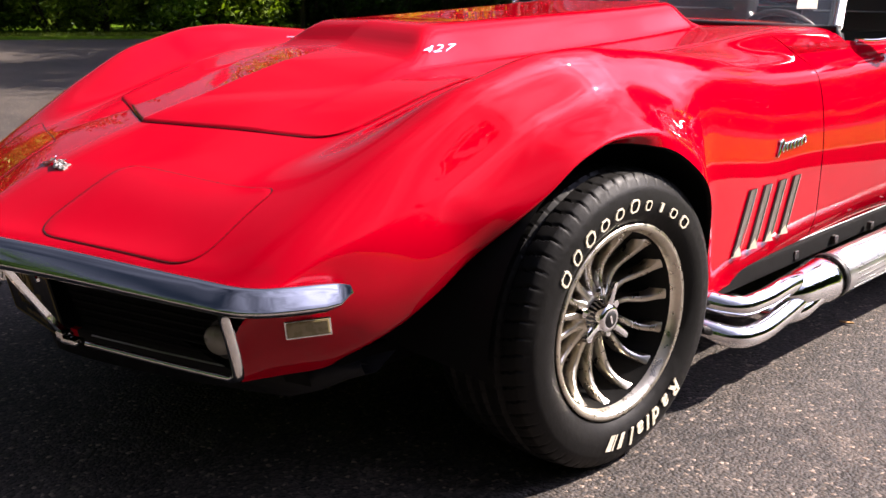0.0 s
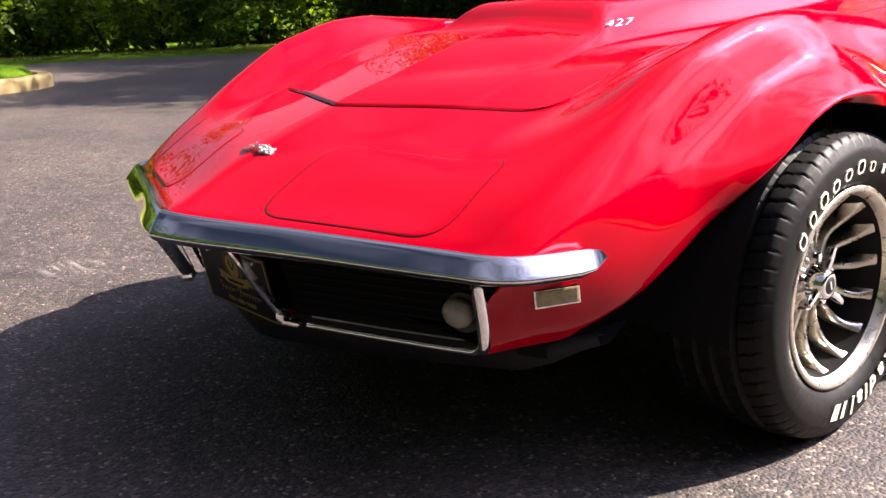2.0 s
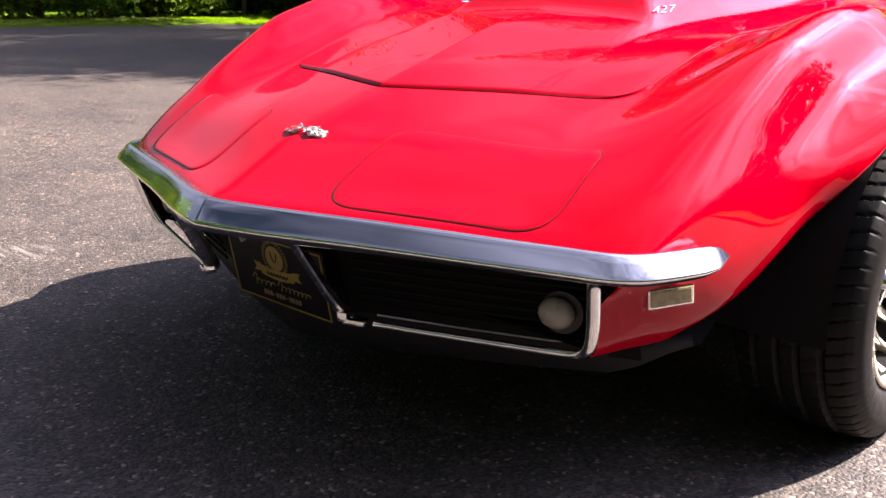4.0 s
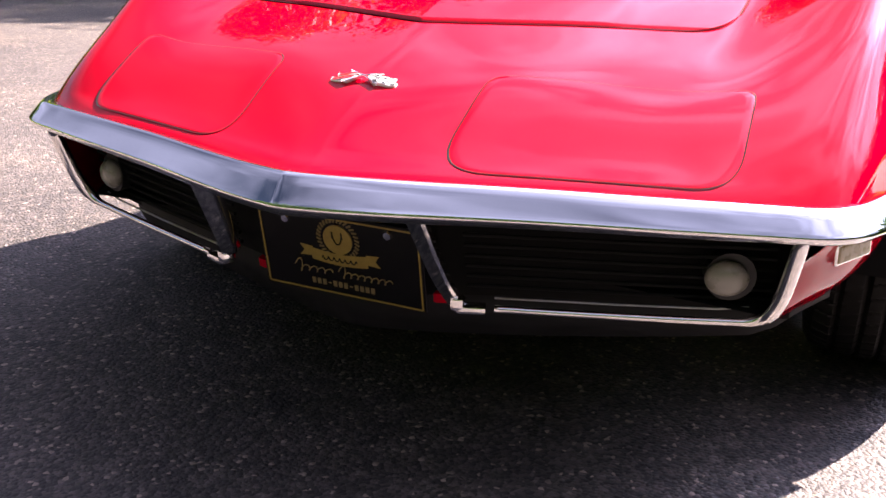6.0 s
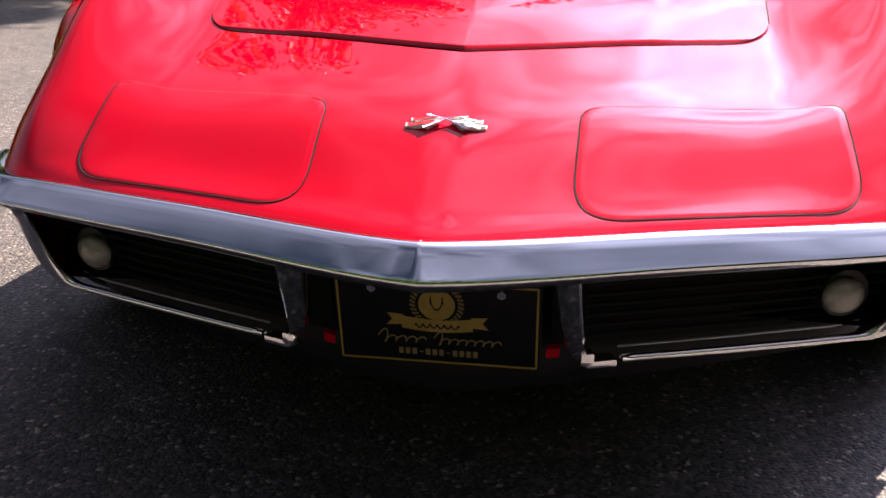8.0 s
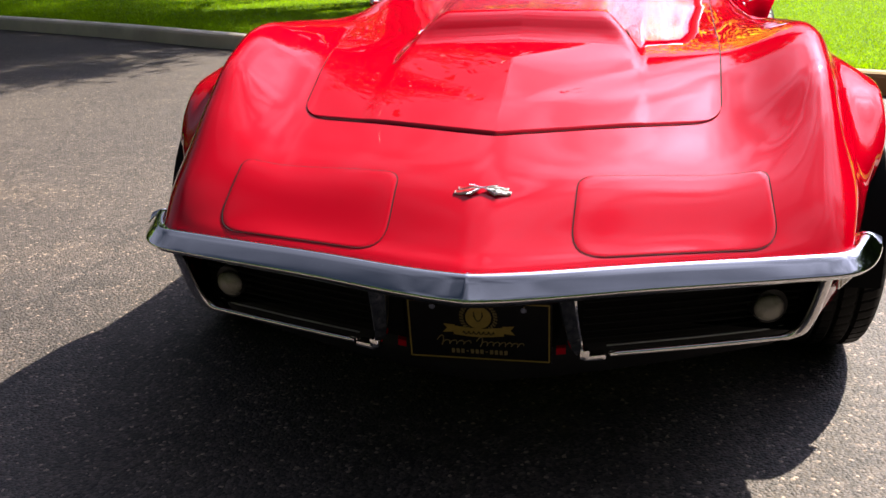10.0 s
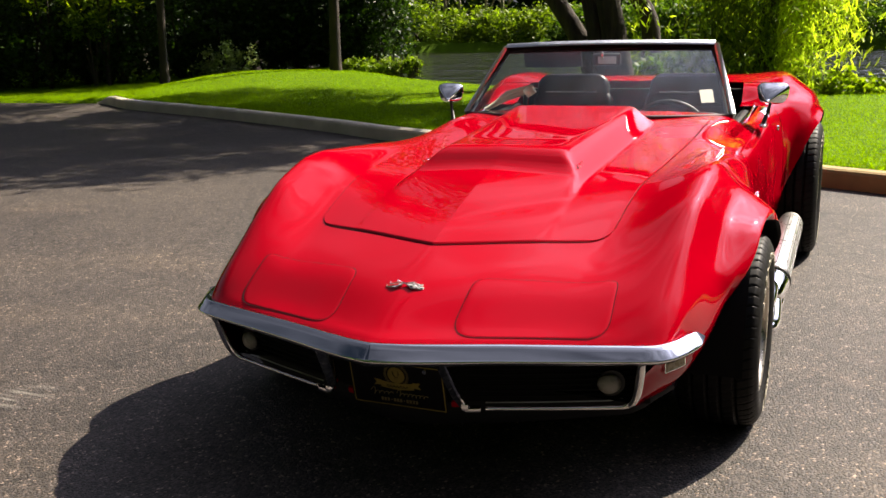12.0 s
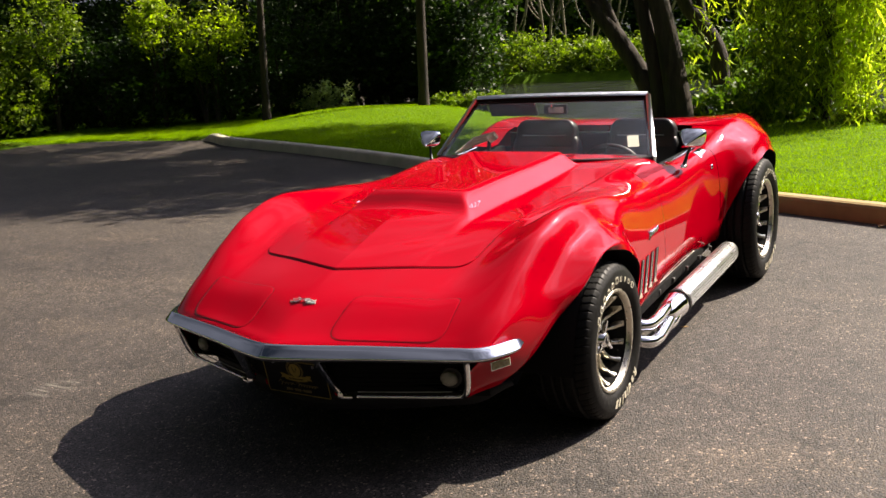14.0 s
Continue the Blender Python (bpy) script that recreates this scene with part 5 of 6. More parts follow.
# ---- wheels ----
def build_wheel(name, at, side, group):
    """A wheel whose outer face looks to +x."""
    w = thing(name, "", "", at, 0 if side > 0 else 180)
    R, W = 0.335, 0.135
    # tyre: profile from inner bead over the tread to the outer bead
    prof = [(-0.10, 0.205), (-0.125, 0.225), (-W, 0.265), (-0.128, 0.300), (-0.112, 0.322)]
    tread = np.linspace(-0.108, 0.108, 28)
    prof += [(a, R - 0.010 * abs(a / 0.11) ** 3 - 0.002) for a in tread]
    prof += [(0.112, 0.322), (0.122, 0.312), (0.128, 0.300), (0.1295, 0.298), (W - 0.001, 0.288), (W, 0.270), (W + 0.001, 0.262), (0.132, 0.245), (0.124, 0.228), (0.112, 0.216), (0.104, 0.208)]
    n = 600
    v = []
    first, lastt = 5, 5 + 28
    for k, (a, r) in enumerate(prof):
        for j in range(n):
            ang = 2 * math.pi * j / n
            rr = r
            if first <= k < lastt:
                u = abs(a)
                if min(abs(u - 0.022), abs(u - 0.066)) < 0.005:
                    rr -= 0.009
                elif u > 0.070 and (j + int((u - 0.07) * 90)) % 10 < 1:
                    rr -= 0.0055
                elif u <= 0.070 and (j + int(a * 150)) % 10 < 1:
                    rr -= 0.003
            elif k in (first - 1, lastt, lastt + 1) and (j + 3) % 10 < 1:
                rr -= 0.005 if k != lastt + 1 else 0.002
            z = rr * math.sin(ang)
            if z < -R + 0.006:
                z = -R + 0.001
            v.append((a, rr * math.cos(ang), z))
    tyre = mesh_object("tyre", v, grid_faces(len(prof), n, True), RUBBER, w, "black radial tyre with raised white lettering")
    tyre.data.set_sharp_from_angle(angle=radians(40))
    # raised lettering: open blocks for the maker's name, a plain word, short strokes after it
    def on_wall(ang, lx, lz, up):
        a, rr = ang - lx / 0.262, 0.262 + lz
        return (W + 0.0012 + up - 0.30 * max(0.0, rr - 0.272) ** 1.25, rr * math.cos(a), rr * math.sin(a))
    for k, wd in enumerate([0.030, 0.026, 0.031, 0.028, 0.028, 0.029, 0.020, 0.010, 0.025, 0.029]):
        ang = math.radians(146 - 10.7 * k)
        h = 0.027 if k < 3 or k in (5, 9) else 0.021
        c = wd * 0.22
        ring = [(-wd / 2 + c, -0.015), (wd / 2 - c, -0.015), (wd / 2, -0.015 + c), (wd / 2, h - 0.015 - c), (wd / 2 - c, h - 0.015), (-wd / 2 + c, h - 0.015), (-wd / 2, h - 0.015 - c), (-wd / 2, -0.015 + c)]
        mid_z = h / 2 - 0.015
        inner = [(x * 0.68, mid_z + (z - mid_z) * 0.74) for x, z in ring]
        flat = [(x + z * 0.2, z) for x, z in ring + inner]
        v = [on_wall(ang, x, z, 0.0022) for x, z in flat] + [on_wall(ang, x, z, -0.001) for x, z in flat]
        if wd < 0.02:
            f = [tuple(range(8))] + [(q, (q + 1) % 8, 16 + (q + 1) % 8, 16 + q) for q in range(8)]
        else:
            f = [(q, (q + 1) % 8, 8 + (q + 1) % 8, 8 + q) for q in range(8)] + [(q, (q + 1) % 8, 16 + (q + 1) % 8, 16 + q) for q in range(8)]
        mesh_object("raised_block", v, f, WHITE, w, "raised white block", smooth=False)
    ang = math.radians(-42)
    for ch, wd in zip("Radial", (0.045, 0.039, 0.040, 0.020, 0.039, 0.020)):
        lv, lf = letters(ch, 0.054, 0.0012, 0.0016)
        ang -= wd / 2 / 0.262
        mesh_object("raised_letter", [on_wall(ang, x + z * 0.2, z, 0.0016 - y) for x, y, z in lv], lf, WHITE, w, "raised white letter", smooth=False)
        ang -= wd / 2 / 0.262
    ang -= 0.10
    for wd in (0.014, 0.005, 0.017):
        q = [(-wd / 2, -0.018), (wd / 2, -0.018), (wd / 2, 0.018), (-wd / 2, 0.018)]
        mesh_object("raised_block", [on_wall(ang, x + z * 0.3, z, 0.002) for x, z in q], [(0, 1, 2, 3)], WHITE, w, smooth=False)
        ang -= (wd + 0.009) / 0.262
    # rim
    pr = [(-0.10, 0.203), (-0.09, 0.190), (0.03, 0.186), (0.06, 0.192), (0.080, 0.199), (0.098, 0.203), (0.108, 0.208), (0.114, 0.216), (0.120, 0.217), (0.122, 0.211), (0.120, 0.204), (0.106, 0.198), (0.098, 0.195), (0.075, 0.190), (0.045, 0.186), (0.02, 0.184), (-0.04, 0.183)]
    v, f = lathe(pr[12:], 72)
    mesh_object("barrel", v, f, simple("dark_barrel", (0.006, 0.006, 0.006), 0.7, 0.0, 0.2, 20, 0.0, 0.0, 0.05) if "dark_barrel" not in bpy.data.materials else bpy.data.materials["dark_barrel"], w, "dark inner barrel")
    pr = pr[:13]
    v, f = lathe(pr, 96)
    rim = mesh_object("rim", v, f, ALLOY, w, "polished cast alloy rim")
    v, f = lathe([(-0.07, 0.001), (-0.07, 0.178), (-0.04, 0.182)], 48)
    mesh_object("wheel_back", v, f, BLACK_MATT, w, "black wheel centre backing")
    # curved vanes
    for k in range(15):
        a0 = 2 * math.pi * k / 15
        v = []
        m = 18
        for j in range(m + 1):
            u = j / m
            r = 0.050 + 0.150 * u
            a = a0 + 0.055 * math.sin(2 * math.pi * u) + 0.12 * u
            ax = 0.046 - 0.016 * math.sin(math.pi * u) + 0.050 * u ** 2.4
            half = 0.0070 + 0.010 * (max(0, u - 0.84) / 0.16) ** 1.5 + 0.003 * max(0, 0.15 - u) / 0.15
            for sg, dx in ((-1.1, -0.034), (-1.0, -0.002), (-0.8, 0.0), (0.8, 0.0), (1.0, -0.002), (1.1, -0.034)):
                aa = a + sg * half / r
                v.append((ax + dx, r * math.cos(aa), r * math.sin(aa)))
        mesh_object("vane", v, grid_faces(m + 1, 6), ALLOY, w)
    v, f = lathe([(-0.02, 0.066), (0.030, 0.064), (0.040, 0.058), (0.047, 0.045), (0.05, 0.036)], 40)
    mesh_object("hub", v, f, ALLOY, w, "cast hub")
    def seat_on_hub(ob):
        ob.matrix_basis = pose(-0.034, 0, 0)
    v, f = lathe([(0.072, 0.042), (0.092, 0.040), (0.100, 0.034), (0.112, 0.032), (0.118, 0.027), (0.118, 0.020), (0.116, 0.001)], 36)
    seat_on_hub(mesh_object("spinner_body", v, f, CHROME, w, "chrome three-bar spinner"))
    v, f = lathe([(0.1165, 0.020), (0.1185, 0.0185), (0.1192, 0.001)], 30)
    seat_on_hub(mesh_object("spinner_cap", v, f, BLACK, w, "dark centre cap"))
    bm = bmesh.new()
    box(bm, (0.1200, 0, 0), (0.001, 0.006, 0.020), 0, pose(0, 0, 0, 20))
    seat_on_hub(part("cap_mark", bm, CHROME, w))
    for k in range(3):
        bm = bmesh.new()
        a = 80 + 120 * k
        box(bm, (0.103, 0, 0), (0.016, 0.066, 0.018), 0.005)
        bmesh.ops.translate(bm, vec=(0, 0.050, 0), verts=bm.verts)
        for q in bm.verts:
            q.co.z *= 1.25 - (q.co.y - 0.017) * 9
            q.co.x += (q.co.y - 0.017) * 0.12
        bmesh.ops.rotate(bm, cent=(0, 0, 0), matrix=Matrix.Rotation(radians(a), 3, "X"), verts=bm.verts)
        seat_on_hub(part("spinner_wing", bm, CHROME, w, angle=40))
    for k in range(5):
        a = 2 * math.pi * k / 5 + 0.3
        bm = bmesh.new()
        bmesh.ops.create_cone(bm, cap_ends=True, segments=6, radius1=0.011, radius2=0.010, depth=0.02, matrix=Matrix.Translation((0.046, 0.055 * math.cos(a), 0.055 * math.sin(a))) @ pose(0, 0, 0, 0, 90))
        part("lug_nut", bm, CHROME, w)
    return w


def build_wheels(car):
    for x, y, s, k in ((0.838, 0, 1, 1.006), (-0.838, 0, -1, 1.006), (0.90, AXLE, 1, 1.15), (-0.90, AXLE, -1, 1.15)):
        w = build_wheel("wheel", (x, y, HUB_Z), s, "")
        w.parent = car
        w.matrix_basis = car.matrix_basis.inverted() @ pose(x, y, 0.335 * k, 0, 0, 0 if s > 0 else 180) @ Matrix.Diagonal((min(k, 1.05), k, k, 1))


# ---- side pipes ----
def build_pipes(car):
    for side in (1, -1):
        X = side * 0.925
        def P(*pts):
            return [(side * x, y, z) for x, y, z in pts]
        v, f = [], []
        prof = [(0.98, 0.035), (0.985, 0.060), (1.00, 0.064), (1.97, 0.064), (1.985, 0.058), (2.02, 0.045), (2.04, 0.043), (2.04, 0.038), (1.99, 0.036)]
        n = 32
        for y, r in prof:
            for j in range(n):
                a = 2 * math.pi * j / n
                v.append((X + r * math.cos(a) * 0.95, y, 0.218 + (y - 1.0) * 0.018 + r * math.sin(a)))
        cover = mesh_object("side_pipe_cover", v, grid_faces(len(prof), n, True), SATIN, car, "satin chrome perforated side pipe cover")
        # rows of small louvres on the cover
        bm = bmesh.new()
        for row in range(11):
            a = math.radians(-50 + 14 * row)
            for k in range(56):
                y = 1.06 + 0.0158 * k
                box(bm, (abs(X) * side + side * 0.0625 * 0.97 * math.cos(a), y, 0.218 + (y - 1) * 0.018 + 0.0645 * math.sin(a)), (0.003, 0.008, 0.004), 0, pose(0, 0, 0, 0, -side * math.degrees(a), 0))
        part("louvres", bm, STEEL, cover, "small louvre rows", smooth=False)["kind"] = "stuff"
        v = []
        for y, r in ((0.735, 0.004), (0.742, 0.022), (0.77, 0.042), (0.80, 0.052), (0.90, 0.060), (0.93, 0.066), (0.955, 0.066), (0.965, 0.058), (0.99, 0.056)):
            for j in range(n):
                a = 2 * math.pi * j / n
                v.append((X + r * math.cos(a), y, 0.215 + r * math.sin(a)))
        mesh_object("collector", v, grid_faces(9, n, True), CHROME, car, "chrome header collector")
        v = []
        for y, r in ((0.972, 0.066), (0.975, 0.068), (0.992, 0.068), (0.995, 0.06)):
            for j in range(n):
                a = 2 * math.pi * j / n
                v.append((X + r * math.cos(a), y, 0.217 + r * math.sin(a)))
        mesh_object("clamp_band", v, grid_faces(4, n, True), BLACK, car, "dark clamp band")
        for pts in (P((0.80, 0.42, 0.20), (0.93, 0.47, 0.175), (0.955, 0.56, 0.165), (0.95, 0.70, 0.18), (0.935, 0.88, 0.205)),
                    P((0.78, 0.45, 0.26), (0.905, 0.52, 0.235), (0.93, 0.62, 0.235), (0.93, 0.75, 0.245), (0.925, 0.88, 0.235)),
                    P((0.76, 0.60, 0.22), (0.88, 0.66, 0.19), (0.945, 0.76, 0.17), (0.95, 0.88, 0.19))):
            tube("header_pipe", bezier(pts, 10), 0.028, CHROME, car, "chrome header pipe", sides=18)
        # rocker strip above the pipe
        bm = bmesh.new()
        box(bm, (side * 0.815, 1.28, 0.270), (0.02, 1.50, 0.055), 0.006, pose(0, 0, 0, 0, 0, side * 2.2))
        part("rocker_strip", bm, BLACK_MATT, car, "black rocker strip")
        tube("sill_line", [(side * (0.828 - 0.029 * (y - 0.62)), y, 0.297) for y in (0.62, 0.95, 1.30, 1.65, 1.98)], 0.0035, STEEL, car, "thin steel line along the sill", sides=6)
        for k in range(6):
            bm = bmesh.new()
            box(bm, (side * 0.835, 0.72 + 0.24 * k, 0.268), (0.016, 0.022, 0.026), 0.003)
            part("pipe_bracket", bm, GUNMETAL, car)


# ---- trim ----
def build_trim(car):
    # crossed-flag emblem on the nose
    em = thing("nose_emblem", "", "")
    em.parent = car
    em["label"] = "chrome crossed-flag nose emblem"
    em.matrix_basis = Matrix.Translation((0, -0.809, top_z(0, -0.809) + 0.0045)) @ pose(0, 0, 0, 22, 0, 0) @ Matrix.Diagonal((0.80, 0.78, 0.7, 1))
    for side in (1, -1):
        # each flag hangs in two waved bands outside the crossed poles
        bands = (((0.012, 0.0070), (0.068, 0.0165), (0.010, 0.0010), (0.066, 0.0045)), ((0.010, -0.0025), (0.076, 0.0010), (0.031, -0.0225), (0.075, -0.0110)))
        for row, (t0, t1, b0, b1) in enumerate(bands):
            def at(u, w, up, side=side, t0=t0, t1=t1, b0=b0, b1=b1):
                wave = 0.0022 * math.sin(math.pi * (0.15 + 1.7 * u))
                top = (t0[0] + (t1[0] - t0[0]) * u, t0[1] + (t1[1] - t0[1]) * u + wave)
                low = (b0[0] + (b1[0] - b0[0]) * u, b0[1] + (b1[1] - b0[1]) * u + wave)
                x, y = top[0] + (low[0] - top[0]) * w, top[1] + (low[1] - top[1]) * w
                return (side * x, y, up - 0.14 * x + 0.0022 * math.sin(math.pi * 1.6 * u + 0.4) + 0.0016 * math.sin(math.pi * w))
            us = np.linspace(0, 1, 9)
            mesh_object("flag", [at(u, w, up) for u in us for w, up in ((0, -0.004), (0, 0.0028), (0.08, 0.0038), (0.92, 0.0038), (1, 0.0028), (1, -0.004))], grid_faces(9, 6, True) + [tuple(range(6)), tuple(reversed(range(48, 54)))], ENAMEL, em, "white enamel waved flag", smooth=False)
            if side > 0:
                for i in range(5):
                    for j in range(2):
                        u0, w0 = 0.05 + 0.185 * i, 0.10 + 0.41 * j
                        mesh_object("flag_square", [at(u0, w0, 0.0045), at(u0 + 0.17, w0, 0.0045), at(u0 + 0.17, w0 + 0.38, 0.0045), at(u0, w0 + 0.38, 0.0045)], [(0, 1, 2, 3)], ENAMEL if (i + j + row) % 2 else BLACK, em, smooth=False)
            else:
                mesh_object("flag_field", [at(u, w, 0.0045) for u in np.linspace(0.08, 0.94, 7) for w in (0.16, 0.84)], grid_faces(7, 2), FLAG_RED, em, "red enamel field", smooth=False)
        tube("flag_pole", [(-side * 0.041, -0.0235, -0.001), (0, 0, 0.0045), (side * 0.039, 0.0190, -0.001)], 0.0020, CHROME, em, sides=8)
    # displacement badge on the bulge sides
    for side in (1, -1):
        v, f = letters("427", 0.029, 0.0016, -0.0008)
        s0 = 0.066
        xx, hh = 0.300, top_z(0.300, s0) + float(bulge(0.300, s0)) + 0.004
        m = Matrix.Translation((side * xx, s0, hh)) @ pose(0, 0, 0, 0, 0, 90 * side) @ pose(0, 0, 0, -38, 0, 0) @ Matrix.Diagonal((2.5, 1, 1, 1))
        v = [m @ Vector((q[0] + q[2] * 0.5, q[1], q[2])) for q in v]
        mesh_object("engine_badge", v, f, CHROME, car, "chrome numeral badge reading 427", smooth=False)
    for side in (1, -1):
        # script badge as one flowing chrome stroke
        pts = []
        for k in range(110):
            u = k / 109
            amp = 0.021 if u < 0.17 else 0.009 if u < 0.9 else 0.013
            zz = 0.600 + amp * math.cos(u * 46) + 0.006 * u
            yy = 0.785 + 0.150 * u + 0.007 * math.sin(u * 46) + 0.45 * (zz - 0.6)
            pts.append((side * (side_x(yy, zz) + 0.003), yy, zz))
        tube("script_badge", pts, 0.0036, CHROME, car, "chrome script badge", sides=6)
        # four slanted fender vents: dark recess, sloped chrome blade, foot coloured as sunlit chrome
        for k in range(4):
            yb, yt = 0.582 + 0.0875 * k, 0.658 + 0.0835 * k
            zb, zt = 0.350 + 0.003 * k, 0.512
            hw = 0.0190

            def at(u, q, up, side=side, yb=yb, yt=yt, zb=zb, zt=zt):
                y, z = yb + (yt - yb) * u + q, zb + (zt - zb) * u
                return (side * (side_x(y, z) + up), y, z)
            us = np.linspace(0, 1, 7)
            slot = mesh_object("fender_vent", [at(u, q, 0.0015) for u in us for q in (-hw, hw)], grid_faces(7, 2), BLACK, car, "slanted dark fender vent with chrome edge", smooth=False)
            mesh_object("vent_blade", [at(u, q, h) for u in us for q, h in ((-hw, 0.002), (-hw + 0.003, 0.006), (hw * 0.70, 0.004), (hw * 0.75, 0.001))], grid_faces(7, 4), VENT, slot, "taupe metal vent blade", smooth=False)
            mesh_object("vent_edge", [at(u, q, h) for u in us for q, h in ((hw - 0.004, 0.001), (hw - 0.002, 0.006), (hw + 0.001, 0.006), (hw + 0.002, 0.001))], grid_faces(7, 4), CHROME, slot, "chrome vent edge", smooth=False)
            mesh_object("vent_foot", [at(-0.02, -hw, 0.004), at(-0.02, hw, 0.013), at(0.16, -hw * 0.2, 0.008), at(-0.02, hw, 0.001), at(-0.02, -hw, 0.001)], [(0, 1, 2), (0, 4, 3, 1)], SUNLIT_METAL, slot, "vent foot coloured as sunlit metal", smooth=False)
        # fuel/door lock button
        bm = bmesh.new()
        ball(bm, (side * side_x(1.96, 0.745), 1.96, 0.745), (0.008, 0.014, 0.014))
        part("door_lock", bm, CHROME, DOORS[side], "chrome door lock", smooth=True)
        def flap(x, y, up):
            return (side * x, y, top_z(x, y) + up)
        v = []
        for k, x in enumerate(np.linspace(0.745, 0.800, 7)):
            for m, y in enumerate(np.linspace(1.87, 1.995, 9)):
                v.append(flap(x, y, -0.002 if k in (0, 6) or m in (0, 8) else 0.005))
        mesh_object("door_handle", v, grid_faces(7, 9), CHROME, DOORS[side], "chrome push-flap door handle")


# ---- windshield, cockpit ----
def build_windshield(car):
    base = [Vector((x, 1.41 - 0.27 * (1 - (x / 0.67) ** 2), 0.885 + 0.02 * (1 - (x / 0.67) ** 2))) for x in np.linspace(-0.67, 0.67, 25)]
    top = [Vector((x, 1.71 - 0.14 * (1 - (x / 0.545) ** 2), 1.180 + 0.018 * (1 - (x / 0.545) ** 2))) for x in np.linspace(-0.545, 0.545, 25)]
    ws = thing("windshield", "", "")
    ws.parent = car
    v = []
    for k in range(9):
        u = k / 8
        for a, b in zip(base, top):
            p = a.lerp(b, u)
            v.append(p + Vector((0, -0.012 * math.sin(math.pi * u), 0)))
    g = mesh_object("glass", v, grid_faces(9, 25), GLASS, ws, "clear windshield glass")
    g.visible_shadow = False
    sol = g.modifiers.new("thickness", "SOLIDIFY")
    sol.thickness = 0.005
    sol.use_rim = False
    # header with a silver face and a dark underside
    tube("header", [p + Vector((0, -0.002, 0.008)) for p in top], 0.015, BLACK_MATT, ws, "black windshield header", sides=12)
    trim = mesh_object("header_trim", [p + Vector((0, dy, dz)) for p in top for dy, dz in ((-0.019, 0.012), (-0.016, 0.020), (0.006, 0.032), (0.014, 0.030), (0.014, 0.010))], grid_faces(25, 5, True), BRIGHT_TRIM, ws, "bright strip along the header")
    trim.data.set_sharp_from_angle(angle=radians(40))
    tube("header_seal", [p + Vector((0, -0.004, -0.014)) for p in top], 0.010, BLACK, ws, "black header seal", sides=8)
    for side, e in ((1, -1), (-1, 0)):
        a, b = base[e], top[e]
        out = Vector((side, 0, 0))
        tube("pillar", [a + out * 0.004 + Vector((0, 0.02, -0.05)), a + out * 0.004, b + out * 0.004 + Vector((0, -0.002, 0.012))], 0.0145, BRIGHT_TRIM, ws, "bright metal windshield pillar", sides=12)
        tube("pillar_seal", [a - out * 0.014 + Vector((0, -0.006, -0.02)), b - out * 0.013 + Vector((0, -0.006, 0))], 0.0125, BLACK, ws, "black pillar seal", sides=8)
    tube("cowl_seal", [p + Vector((0, -0.004, -0.006)) for p in base], 0.012, BLACK, ws, "black cowl seal", sides=8)
    # rear-view mirror on the glass
    rv = thing("rear_view_mirror", "", "")
    rv.parent = car
    bm = bmesh.new()
    box(bm, (0.018, 1.63, 1.128), (0.150, 0.03, 0.060), 0.014)
    part("mirror_case", bm, BLACK, rv, "black mirror case", angle=40)
    bm = bmesh.new()
    box(bm, (0.024, 1.6135, 1.126), (0.095, 0.004, 0.036), 0.0018)
    part("mirror_back", bm, GREY, rv, "pale grey back plate", angle=40)
    bm = bmesh.new()
    box(bm, (0.018, 1.647, 1.128), (0.132, 0.002, 0.044), 0)
    part("mirror_face", bm, MIRROR, rv)
    tube("mirror_arm", [(0, 1.60, 1.185), (0, 1.62, 1.13)], 0.008, CHROME, rv, sides=8)
    # sun visor folded down on the passenger side
    bm = bmesh.new()
    box(bm, (-0.275, 1.655, 1.138), (0.31, 0.018, 0.105), 0.008, pose(0, 0, 0, 20, 0, 0))
    part("sun_visor", bm, VINYL, car, "black sun visor", angle=40)
    # paper sticker inside the glass
    bm = bmesh.new()
    box(bm, (0.545, 1.452, 0.965), (0.062, 0.002, 0.075), 0, pose(0, 0, 0, -42, 0, 24))
    part("windshield_sticker", bm, PAPER, car, "white paper sticker")


def cushion(centre, size, corner, edge, turn):
    """A padded block with wide corners seen from the front and soft edges."""
    bm = bmesh.new()
    bmesh.ops.create_cube(bm, size=1.0)
    bmesh.ops.scale(bm, vec=size, verts=bm.verts)
    along = [e for e in bm.edges if abs(e.verts[0].co.y - e.verts[1].co.y) > 1e-4 and e.verts[0].co.z > 0]
    bmesh.ops.bevel(bm, geom=along, offset=corner, segments=7, affect="EDGES", profile=0.5)
    rim = [e for e in bm.edges if abs(e.verts[0].co.y - e.verts[1].co.y) < 1e-4]
    bmesh.ops.bevel(bm, geom=rim, offset=edge, segments=4, affect="EDGES", profile=0.5)
    bmesh.ops.transform(bm, matrix=Matrix.Translation(centre) @ turn, verts=bm.verts)
    return bm


